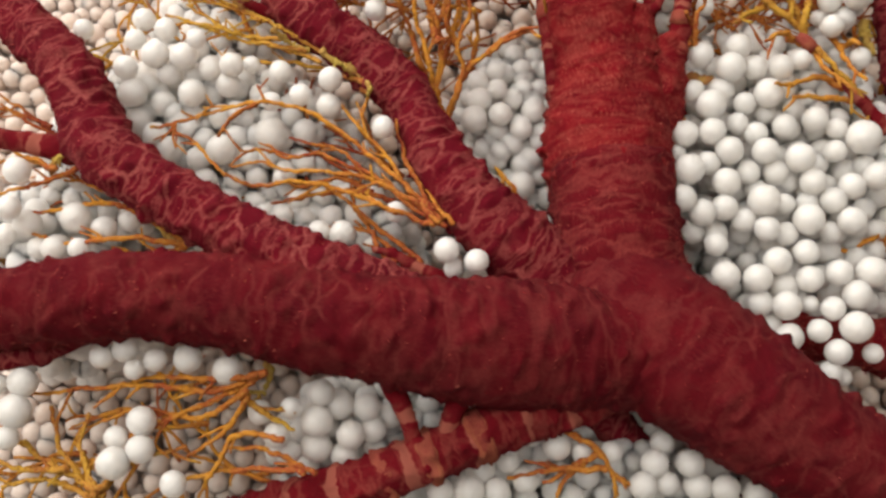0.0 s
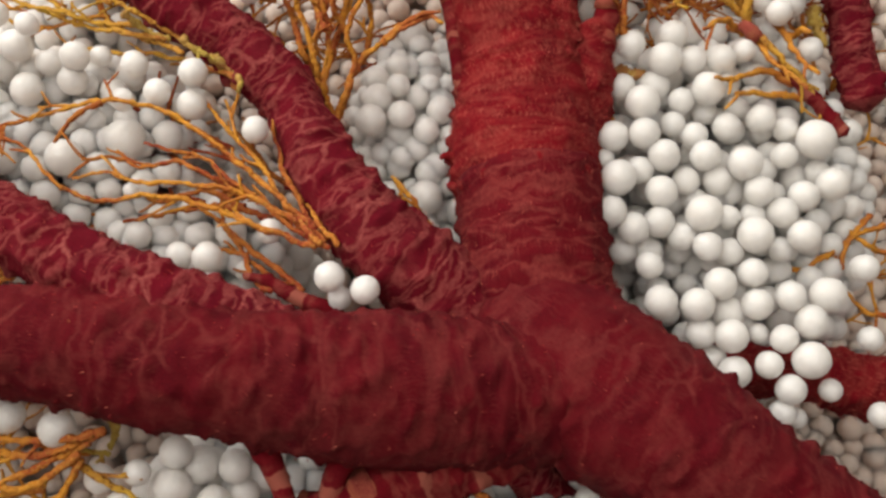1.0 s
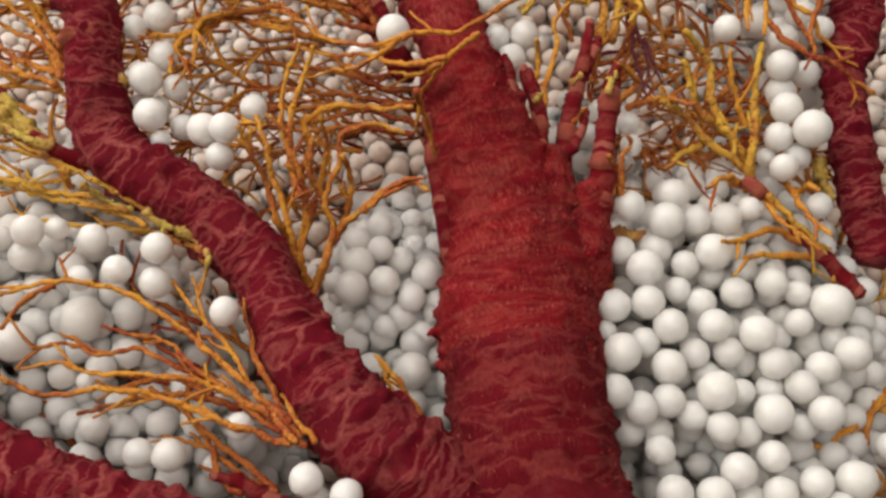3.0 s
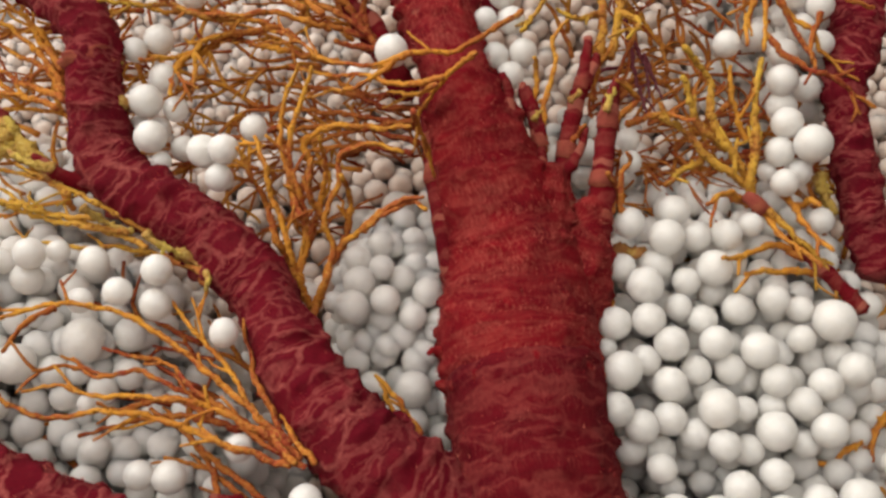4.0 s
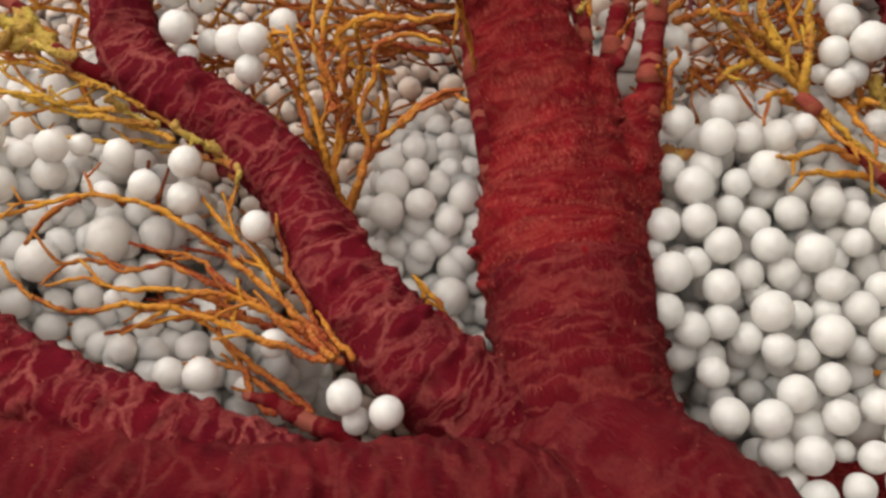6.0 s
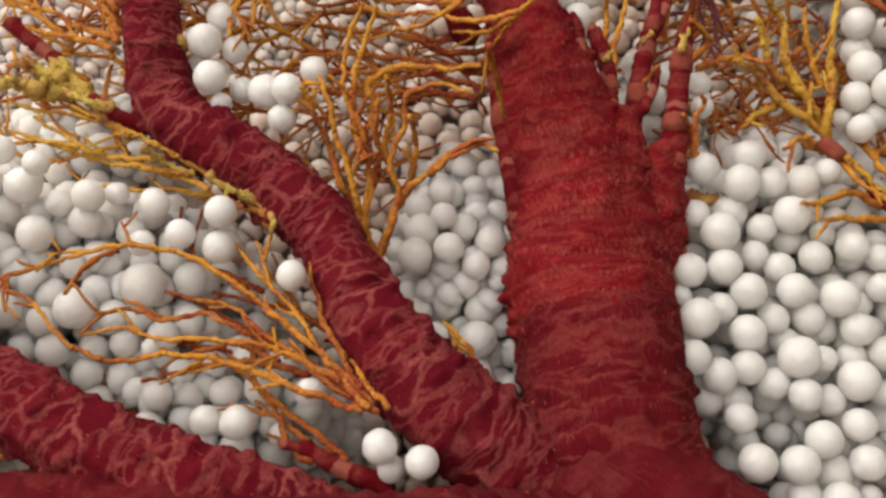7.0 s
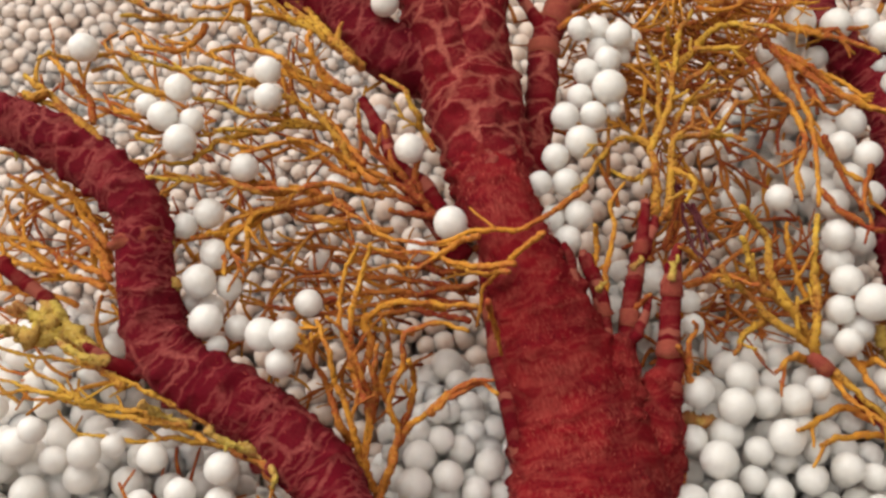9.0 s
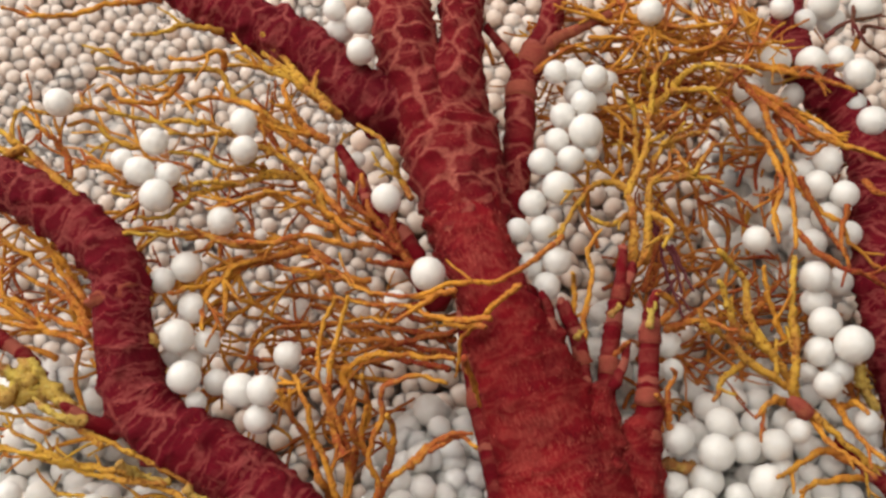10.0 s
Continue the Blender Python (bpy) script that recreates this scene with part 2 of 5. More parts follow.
def tube(bm, path, radii, sides, run=None, runs=(0.0, 1.0), uv=None, rough=None, anchor=None):
    """A closed tube along path, with a rounded tip. run: float layer for 0..1 from root to tip. rough(p, n, r): outward shift."""
    tang = np.gradient(path, axis=0)
    tang /= np.linalg.norm(tang, axis=1)[:, None] + 1e-12
    side = np.cross(tang[0], (0.0, 0.0, 1.0))
    if np.linalg.norm(side) < 0.1:
        side = np.cross(tang[0], (1.0, 0.0, 0.0))
    rings, length, n = [], 0.0, len(path)
    lens = []
    for i in range(n):
        side = side - tang[i] * side.dot(tang[i])
        side /= np.linalg.norm(side) + 1e-12
        up = np.cross(side, tang[i])
        if i:
            length += np.linalg.norm(path[i] - path[i - 1])
        lens.append(length)
        ring = []
        for k in range(sides):
            a = 2 * math.pi * k / sides
            d = side * math.cos(a) + up * math.sin(a)
            r = radii[i]
            if rough:
                r += rough(path[i] + d * r, lens[i], a, r)
            v = bm.verts.new(path[i] + d * r)
            if run:
                v[run] = runs[0] + (runs[1] - runs[0]) * i / (n - 1)
            ring.append(v)
        rings.append(ring)
    mean = float(np.mean(radii))
    for i in range(n - 1):
        for k in range(sides):
            f = bm.faces.new((rings[i][k], rings[i][(k + 1) % sides], rings[i + 1][(k + 1) % sides], rings[i + 1][k]))
            if uv:
                for loop, (a, b) in zip(f.loops, ((i, k), (i, k + 1), (i + 1, k + 1), (i + 1, k))):
                    loop[uv].uv = (lens[a], b / sides * 2 * math.pi * mean)
    for end, s in ((0, -1.0), (n - 1, 1.0)):
        joined = anchor is not None and end == 0
        tip = anchor if joined else bm.verts.new(path[end] + tang[end] * s * radii[end] * 0.6)
        if run and not joined:
            tip[run] = runs[0] if end == 0 else runs[1]
        for k in range(sides):
            a, b = rings[end][k], rings[end][(k + 1) % sides]
            bm.faces.new((b, a, tip) if end == 0 else (a, b, tip))
    return rings


# ---- the unseen room that holds the light, and the tray ----
bm = bmesh.new()
box(bm, -2.2, -2.0, -0.85, 2.2, 1.1, -0.8)
tagged(part("floor", bm, floor_paint, smooth=False), "grey floor of the room", "floor", kind="structure")
for name, dims in (("wall_south", (-2.2, -2.1, -0.8, 2.2, -2.0, 1.9)), ("wall_west", (-2.3, -2.0, -0.8, -2.2, 1.1, 1.9)), ("wall_east", (2.2, -2.0, -0.8, 2.3, 1.1, 1.9))):
    bm = bmesh.new()
    box(bm, *dims)
    # These two unseen walls are dark so that less light bounces back.
    if name in ("wall_south", "wall_east"):
        tagged(part(name, bm, fill_cut_paint, smooth=False), "unseen dark grey wall that cuts fill light", "wall", kind="structure")
    else:
        tagged(part(name, bm, wall_paint, smooth=False), "plain white painted wall", "wall", kind="structure")
# Unseen wall; its opening is made for the added window lamp.
bm = bmesh.new()
for dims in ((-2.2, 1.0, -0.8, -1.3, 1.1, 1.9), (0.1, 1.0, -0.8, 2.2, 1.1, 1.9), (-1.3, 1.0, -0.8, 0.1, 1.1, 0.15), (-1.3, 1.0, 1.15, 0.1, 1.1, 1.9)):
    box(bm, *dims)
tagged(part("wall_north", bm, wall_paint, smooth=False), "unseen white wall with an added window opening", "wall", kind="structure")
bm = bmesh.new()
box(bm, -2.3, -2.1, 1.9, 2.3, 1.1, 2.0)
tagged(part("ceiling", bm, wall_paint, smooth=False), "plain white ceiling", "ceiling", kind="structure")

# Made-up fixture out of view, built round the added ceiling lamp.
lamp = tagged(new("added_ceiling_fixture"), "unseen ceiling panel added around the fill lamp", "ceiling light")
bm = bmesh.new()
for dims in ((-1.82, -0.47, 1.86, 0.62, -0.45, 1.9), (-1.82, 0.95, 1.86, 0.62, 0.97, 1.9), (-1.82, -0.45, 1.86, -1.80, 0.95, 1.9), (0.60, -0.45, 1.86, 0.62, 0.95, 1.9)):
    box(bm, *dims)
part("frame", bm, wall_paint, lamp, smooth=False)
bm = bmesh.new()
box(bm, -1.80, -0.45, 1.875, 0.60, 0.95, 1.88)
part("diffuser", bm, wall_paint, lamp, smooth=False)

table = tagged(new("display_table"), "pale board table that carries the coral display", "table")
bm = bmesh.new()
box(bm, -0.75, -0.6, -0.04, 0.85, 0.93, 0.0)
part("tabletop", bm, tray_paint, table, smooth=False)
for x, y in ((-0.7, -0.55), (0.8, -0.55), (-0.7, 0.9), (0.8, 0.9)):
    bm = bmesh.new()
    box(bm, x - 0.03, y - 0.03, -0.8, x + 0.03, y + 0.03, -0.04)
    part("leg", bm, tray_paint, table, smooth=False)

# ---- the coral ----
coral = tagged(new("sea_fan_coral"), "dried crimson sea fan with golden twigs lying among white beads", "coral")
MM = 0.001


def limb(name, mat, rows):
    """A thick red branch: rows of x, y, z, radius in millimetres."""
    big = max(r[3] for r in rows)
    s = spline(rows, 1.0 if big > 5 else 0.8) * MM
    bm = bmesh.new()
    uv = bm.loops.layers.uv.new("UVMap")
    seed = Vector((rows[0][0], rows[0][1], 7.0))

    def rough(p, along, angle, r):
        q = Vector(p)
        v = noise.noise(q * 60 + seed) * 0.03 * r + noise.noise(q * 190 + seed) * 0.022 * r
        v += 0.0001 * noise.noise(Vector((along * 330, angle * 1.3, seed.x)))
        v += 0.00022 * noise.noise(q * 900)
        v += (0.0032 if big > 5 else 0.0014) * max(0.0, noise.noise(q * 310 + seed) - 0.12)
        return v

    rings = tube(bm, s[:, :3], np.maximum(s[:, 3], 0.0004), 56 if big > 5 else 18, uv=uv, rough=rough)
    for _ in range(int(len(rings) / 2.2) if big > 5 else len(rings) // 6):
        ring = random.choice(rings[2:-2])
        v = random.choice(ring)
        out = (v.co - sum((w.co for w in ring), Vector()) / len(ring)).normalized()
        v.co += out * random.uniform(0.0003, 0.0013 if big > 5 else 0.0006)
    skin_points = np.array([[v.co[:] for v in ring] for ring in rings])
    home = coral
    if name in ("branchlet", "node_ring"):
        home = nearest_limb(s[0, :3])
    ob = part(name, bm, mat, home)
    if name not in ("branchlet", "node_ring"):
        GROWN.append((ob, s[:, :3]))
    if big > 5 and mat in HAIRY:
        fuzz(skin_points, HAIRY[mat], ob)
    return ob


HAIRY = {trunk_skin: 48, collar_shaded_skin: 12, stem_shaded_skin: 7, net_skin: 7, cell_skin: 9}


def fuzz(points, density, home):
    """Velvet hairs in drifts over a branch: density per ring of the skin."""
    rng = np.random.default_rng(len(points))
    n = len(points) * density
    i = rng.integers(1, len(points) - 1, n * 3)
    k = rng.integers(0, points.shape[1], n * 3)
    drift = np.array([noise.noise(Vector((a * 0.34 + 0.6 * math.sin(b * 0.3), b * 0.11, 2.0))) for a, b in zip(i, k)])
    keep = (drift + rng.uniform(-0.35, 0.35, n * 3) > 0.02).nonzero()[0][:n]
    i, k = i[keep], k[keep]
    root = points[i, k] + rng.uniform(-0.0005, 0.0005, (len(i), 3))
    out = points[i, k] - points.mean(axis=1)[i]
    out /= np.linalg.norm(out, axis=1)[:, None]
    down = points[i + 1, k] - points[i - 1, k]
    down /= np.linalg.norm(down, axis=1)[:, None] + 1e-12
    side = np.cross(out, down)
    length = rng.uniform(0.0006, 0.0014, len(i))[:, None]
    lean = down * rng.uniform(0.5, 1.0, len(i))[:, None] + side * rng.normal(0, 0.35, len(i))[:, None] + out * rng.uniform(0.15, 0.55, len(i))[:, None]
    wide = rng.uniform(0.00006, 0.00013, len(i))[:, None]
    root = root - out * 0.0001
    verts = np.stack([root + side * wide, root - side * wide, root + out * wide * 2, root + lean * length], axis=1).reshape(-1, 3)
    faces = (np.array([[0, 1, 3], [1, 2, 3], [2, 0, 3], [0, 2, 1]])[None] + (np.arange(len(i)) * 4)[:, None, None]).reshape(-1, 3)
    me = bpy.data.meshes.new("velvet")
    me.from_pydata(verts.tolist(), [], faces.tolist())
    me.materials.append(fuzz_skin)
    ob = new("velvet", me)
    ob.parent = home
    ob["kind"] = "stuff"


GROWN = []


def nearest_limb(p):
    return min(GROWN, key=lambda row: np.min(np.linalg.norm(row[1] - p, axis=1)))[0]


limb("trunk", stem_shaded_skin, [(155.0, -26.5, 116.7, 16.1), (136.4, -13.7, 120.5, 16.4), (117.9, -1.1, 124.6, 16.2), (106.0, 7.0, 127.4, 16.4), (95.6, 15.4, 127.7, 18.2), (80.2, 28.5, 125.1, 19.9), (67.2, 41.5, 119.0, 19.9), (58.0, 53.5, 106.1, 16.7)])
limb("trunk", collar_shaded_skin, [(68.2, 44.8, 109.6, 19.4), (65.0, 61.2, 112.1, 18.8), (65.1, 78.6, 111.8, 18.4), (65.1, 86.4, 111.0, 18.9), (65.1, 89.0, 110.7, 18.2)])
limb("trunk", trunk_skin, [(65.1, 80.0, 111.7, 17.0), (65.1, 86.0, 111.0, 18.0), (65.2, 97.4, 109.7, 19.3), (66.3, 109.2, 110.6, 18.3), (65.1, 122.7, 112.7, 16.1), (62.3, 133.4, 115.7, 14.0), (60.2, 145.8, 118.2, 12.4), (55.2, 164.8, 122.8, 8.6), (53.8, 179.0, 119.1, 9.4), (53.3, 190.4, 116.1, 10.4)])
limb("trunk", cell_skin, [(53.6, 177.7, 118.5, 9.0), (53.8, 195.4, 116.1, 11.4), (53.4, 214.2, 114.3, 13.4), (56.0, 226.1, 118.4, 9.1), (59.9, 239.9, 120.1, 6.2), (63.3, 255.7, 120.1, 6.2), (67.6, 278.8, 120.2, 6.1)])
limb("branch", cell_skin, [(51.3, 206.6, 115.3, 9.2), (48.5, 218.4, 116.9, 9.6), (46.0, 231.2, 117.6, 8.8), (44.9, 246.8, 117.6, 8.9), (44.8, 258.7, 117.9, 8.5), (45.0, 279.8, 118.0, 8.5)])
limb("branch", band_skin, [(54.6, 105.0, 110.0, 2.1), (50.3, 115.1, 113.8, 2.4), (49.4, 125.7, 115.7, 2.4), (48.6, 136.9, 116.7, 2.4), (48.4, 148.3, 117.8, 2.3), (47.9, 156.8, 119.3, 1.8), (47.6, 163.4, 120.1, 1.0)])
limb("branch", net_skin, [(48.6, 52.0, 111.1, 11.5), (37.1, 62.9, 116.5, 11.0), (26.4, 72.7, 119.2, 10.3), (16.0, 87.5, 118.5, 9.0), (12.1, 95.7, 116.9, 8.5), (8.0, 106.0, 116.1, 7.2), (4.3, 114.8, 114.3, 8.1), (-1.2, 120.6, 114.2, 8.2), (-7.3, 127.6, 113.4, 8.0), (-14.4, 133.5, 113.6, 7.8), (-23.4, 140.0, 112.5, 7.9), (-30.6, 148.4, 112.9, 7.4), (-32.8, 159.6, 115.1, 7.2), (-33.4, 171.4, 118.7, 6.6), (-34.7, 182.4, 120.1, 6.3), (-45.1, 195.2, 120.0, 6.4), (-53.7, 201.9, 119.9, 6.4), (-64.4, 207.9, 120.1, 6.2), (-76.9, 212.5, 119.1, 6.2)])
limb("branch", net_skin, [(8.4, 43.9, 128.1, 8.3), (-9.3, 52.3, 132.0, 8.4), (-24.0, 58.2, 134.2, 8.2), (-37.3, 64.5, 134.2, 8.2), (-48.6, 71.3, 133.4, 8.0), (-59.0, 78.3, 132.3, 8.1), (-68.3, 84.3, 131.3, 8.1), (-77.4, 91.9, 129.6, 8.8), (-83.7, 102.8, 125.2, 9.2), (-87.1, 111.9, 125.8, 8.6), (-92.9, 121.7, 125.3, 8.1), (-102.3, 132.3, 123.8, 7.5), (-111.8, 140.6, 122.4, 7.0), (-126.0, 151.2, 120.6, 6.7)])
limb("branch", stem_shaded_skin, [(65.3, 33.1, 123.3, 15.4), (44.7, 34.3, 126.1, 16.8), (26.0, 35.7, 130.1, 16.8), (8.0, 37.9, 132.5, 15.3), (-6.6, 40.3, 135.1, 13.6), (-21.1, 43.2, 135.1, 13.6), (-37.2, 47.6, 134.7, 12.9), (-51.8, 50.0, 134.6, 12.0), (-66.3, 51.4, 134.6, 11.0), (-81.5, 51.4, 132.1, 11.5), (-104.7, 50.4, 128.1, 10.4), (-124.9, 48.5, 125.0, 10.5)])
limb("branch", band_skin, [(54.5, 24.7, 119.1, 9.3), (38.4, 20.1, 119.2, 9.2), (22.4, 13.2, 120.4, 7.0), (3.9, 6.2, 119.7, 6.6), (-14.3, 0.6, 118.0, 6.3), (-37.2, -4.8, 104.0, 6.3), (-59.1, -9.1, 102.6, 5.6)])
limb("branch", trunk_skin, [(108.1, 39.4, 101.3, 5.0), (124.1, 38.0, 99.1, 6.2), (142.0, 35.7, 96.8, 7.5), (159.6, 31.0, 95.0, 8.4), (178.9, 26.8, 94.0, 8.4)])
limb("branch", net_skin, [(164.0, 109.7, 106.4, 5.9), (161.8, 124.9, 108.6, 5.7), (161.6, 143.3, 111.8, 5.4), (162.3, 159.2, 114.1, 5.2), (170.6, 175.7, 112.4, 7.0), (176.3, 195.6, 111.8, 6.6), (175.1, 213.8, 110.9, 6.4), (168.0, 224.8, 110.5, 5.8), (165.7, 240.0, 110.0, 5.3), (171.1, 262.2, 109.5, 4.7)])
limb("branch", net_skin, [(54.6, 224.3, 109.9, 10.6), (41.2, 223.0, 113.6, 8.8), (30.7, 228.1, 115.6, 7.8), (19.5, 241.1, 117.1, 7.3), (9.2, 249.4, 117.4, 7.0), (-4.3, 258.2, 117.3, 7.0), (-16.3, 268.6, 117.9, 6.4)])
limb("branch", cell_skin, [(67.0, 187.5, 109.1, 3.1), (71.5, 204.2, 110.1, 4.1), (74.5, 217.6, 111.9, 4.3), (76.9, 228.7, 112.1, 4.1), (82.0, 239.3, 113.4, 3.8), (88.9, 249.2, 114.5, 3.7), (94.7, 266.8, 114.7, 3.4)])
limb("branch", band_skin, [(44.8, 167.7, 106.6, 3.6), (39.7, 176.1, 110.9, 3.2), (34.6, 183.7, 113.2, 2.9), (30.2, 191.1, 115.8, 2.4), (26.9, 201.3, 116.3, 1.8), (22.8, 212.3, 115.8, 1.2)])
limb("branch", trunk_skin, [(71.7, 93.5, 106.5, 10.0), (78.4, 105.5, 110.4, 10.1), (81.2, 114.0, 113.7, 8.8), (84.2, 122.3, 117.4, 5.9), (86.1, 127.9, 121.0, 3.2)])
limb("branch", trunk_skin, [(66.9, 107.4, 116.7, 7.7), (72.7, 120.0, 118.5, 6.8), (75.3, 129.0, 120.2, 5.0), (77.2, 137.1, 121.5, 2.7)])
limb("branch", net_skin, [(-121.2, 37.1, 118.5, 3.7), (-107.8, 38.9, 118.7, 3.5), (-95.7, 40.2, 119.2, 2.9), (-85.0, 43.0, 120.3, 1.8)])
limb("branch", net_skin, [(51.7, 25.3, 99.7, 6.7), (60.9, 16.0, 96.3, 6.0), (70.0, 7.5, 93.6, 5.7), (86.8, -2.3, 90.9, 5.4), (106.9, -11.5, 89.2, 5.1)])
limb("branchlet", band_skin, [(-2.8, 27.9, 126.9, 3.3), (0.2, 20.5, 125.6, 2.5), (2.4, 13.9, 123.9, 2.2), (3.2, 7.4, 120.3, 1.8)])
limb("branchlet", band_skin, [(16.6, 24.1, 126.6, 3.6), (13.3, 17.7, 125.4, 2.7), (10.9, 11.4, 122.0, 2.1)])
limb("branchlet", trunk_skin, [(51.4, 92.7, 109.8, 2.3), (46.7, 95.0, 112.4, 1.6), (44.3, 95.4, 114.0, 1.0), (43.1, 94.4, 114.5, 0.5)])
limb("branchlet", trunk_skin, [(50.8, 84.5, 109.8, 2.3), (46.2, 87.1, 112.7, 1.4), (44.4, 87.9, 113.3, 0.7)])
limb("branchlet", net_skin, [(29.9, 78.5, 113.9, 2.2), (35.0, 80.3, 114.4, 1.7), (37.4, 78.8, 115.1, 1.0)])
limb("branchlet", band_skin, [(84.3, 114.3, 116.2, 4.0), (86.9, 122.9, 119.0, 3.2), (89.1, 134.8, 121.5, 2.7), (91.5, 145.5, 123.7, 2.4), (93.4, 153.0, 125.2, 1.9), (95.2, 157.9, 127.2, 0.8)])
limb("branchlet", band_skin, [(80.2, 117.9, 115.0, 3.2), (79.6, 131.7, 116.7, 2.4), (81.8, 143.0, 117.8, 2.3), (85.5, 154.0, 120.0, 2.1), (88.2, 162.0, 122.4, 1.7), (90.7, 171.6, 125.1, 1.0)])
limb("branchlet", band_skin, [(85.7, 155.3, 119.1, 2.0), (87.3, 158.1, 121.4, 1.7), (90.1, 162.6, 122.6, 1.4), (92.3, 167.2, 124.2, 0.9)])
limb("branchlet", band_skin, [(78.5, 134.7, 117.4, 1.6), (82.3, 138.5, 119.8, 1.2), (85.2, 142.8, 121.0, 1.1), (86.9, 147.3, 122.3, 0.7)])
limb("branchlet", band_skin, [(73.4, 136.2, 119.3, 1.8), (74.6, 148.6, 120.4, 1.7), (72.6, 155.7, 121.8, 1.3), (72.1, 160.1, 123.2, 0.8)])
limb("branchlet", band_skin, [(73.8, 127.8, 120.0, 2.1), (74.9, 143.7, 120.5, 1.6), (74.5, 150.7, 121.7, 1.4), (72.8, 159.0, 123.1, 1.0)])
limb("branchlet", band_skin, [(68.4, 142.2, 124.5, 1.6), (67.5, 154.9, 126.0, 1.1), (66.5, 160.7, 127.4, 0.7)])
limb("branchlet", band_skin, [(-35.7, 143.2, 111.5, 2.6), (-40.9, 144.6, 114.1, 2.0), (-45.4, 147.8, 116.6, 1.4), (-47.1, 149.2, 117.4, 0.6)])
limb("branchlet", band_skin, [(-54.6, 160.3, 104.7, 1.4), (-59.7, 166.7, 106.4, 1.7), (-65.0, 171.3, 107.3, 1.8), (-70.1, 175.7, 108.4, 1.7)])
limb("branchlet", band_skin, [(-92.1, 98.7, 116.0, 4.3), (-103.9, 101.8, 114.9, 3.3), (-113.6, 103.6, 115.2, 3.0), (-121.5, 104.8, 115.5, 2.6)])
limb("branchlet", band_skin, [(39.7, 175.1, 113.5, 2.6), (36.3, 184.2, 115.3, 2.9), (30.8, 189.3, 117.1, 2.0), (27.2, 197.0, 118.6, 1.4)])
limb("branchlet", band_skin, [(15.7, 55.7, 115.6, 2.6), (6.2, 60.0, 116.2, 1.9), (-0.1, 64.2, 115.6, 1.5), (-6.5, 66.6, 115.2, 0.8)])
limb("node_ring", node_skin, [(91.5, 145.9, 124.0, 2.7), (91.8, 147.5, 124.5, 2.7), (92.2, 149.2, 124.6, 2.5)])
limb("node_ring", node_skin, [(88.2, 131.7, 121.4, 3.0), (88.5, 133.1, 121.8, 3.0), (88.9, 134.6, 121.9, 2.9)])
limb("node_ring", node_skin, [(86.8, 122.9, 119.2, 3.4), (86.9, 123.8, 119.5, 3.4), (87.1, 124.9, 119.4, 3.3)])
limb("node_ring", node_skin, [(81.4, 141.4, 118.0, 2.5), (81.8, 142.9, 118.4, 2.5), (82.4, 144.5, 118.5, 2.5)])
limb("node_ring", node_skin, [(87.4, 159.0, 121.6, 2.2), (87.7, 160.1, 122.1, 2.1), (88.0, 161.3, 122.3, 2.0)])
limb("node_ring", node_skin, [(74.9, 143.6, 120.7, 1.8), (74.8, 144.8, 121.0, 1.8), (74.8, 146.2, 120.9, 1.8)])
limb("node_ring", node_skin, [(80.4, 236.0, 113.2, 4.3), (81.8, 238.2, 113.6, 4.3), (83.3, 240.6, 113.7, 4.1)])
limb("node_ring", node_skin, [(76.1, 225.7, 112.4, 4.5), (76.4, 227.2, 112.6, 4.5), (76.8, 228.9, 112.5, 4.4)])
limb("node_ring", node_skin, [(48.4, 137.1, 116.9, 2.7), (48.3, 138.6, 117.1, 2.7), (48.4, 140.3, 117.1, 2.6)])
limb("node_ring", node_skin, [(48.3, 146.0, 118.0, 2.6), (48.3, 147.4, 118.2, 2.6), (48.3, 148.9, 118.2, 2.5)])
limb("node_ring", node_skin, [(22.4, 13.1, 120.6, 7.3), (20.5, 12.3, 120.6, 7.4), (18.5, 11.5, 120.6, 7.2)])
limb("node_ring", node_skin, [(8.5, 7.7, 119.9, 7.0), (6.8, 7.2, 119.9, 7.1), (5.1, 6.6, 119.8, 6.9)])
limb("node_ring", node_skin, [(-3.7, 3.9, 119.2, 6.8), (-5.1, 3.5, 119.2, 6.9), (-6.4, 3.0, 119.0, 6.7)])
limb("node_ring", node_skin, [(-33.4, 171.6, 118.8, 6.55), (-33.5, 173.0, 119.0, 6.65), (-33.7, 174.2, 119.2, 6.5)])
limb("node_ring", node_skin, [(127.5, 129.5, 114.6, 1.5), (129.5, 127.6, 115.4, 1.9), (131.8, 125.4, 115.2, 1.5)])
limb("branchlet", band_skin, [(137.5, 118.8, 113.4, 1.4), (141.5, 112.6, 113.6, 1.7), (146.0, 106.4, 113.4, 1.8), (152.5, 98.2, 112.4, 1.8)])
limb("branchlet", band_skin, [(78.0, 231.5, 113.2, 2.4), (75.2, 238.0, 114.6, 1.8), (72.4, 243.4, 115.4, 1.5), (69.0, 248.8, 116.0, 0.9)])
limb("branchlet", node_skin, [(82.0, 238.6, 114.0, 2.6), (88.5, 242.8, 115.6, 2.0), (97.0, 245.8, 116.8, 1.6), (107.0, 249.6, 117.6, 1.2)])
random.seed(5)


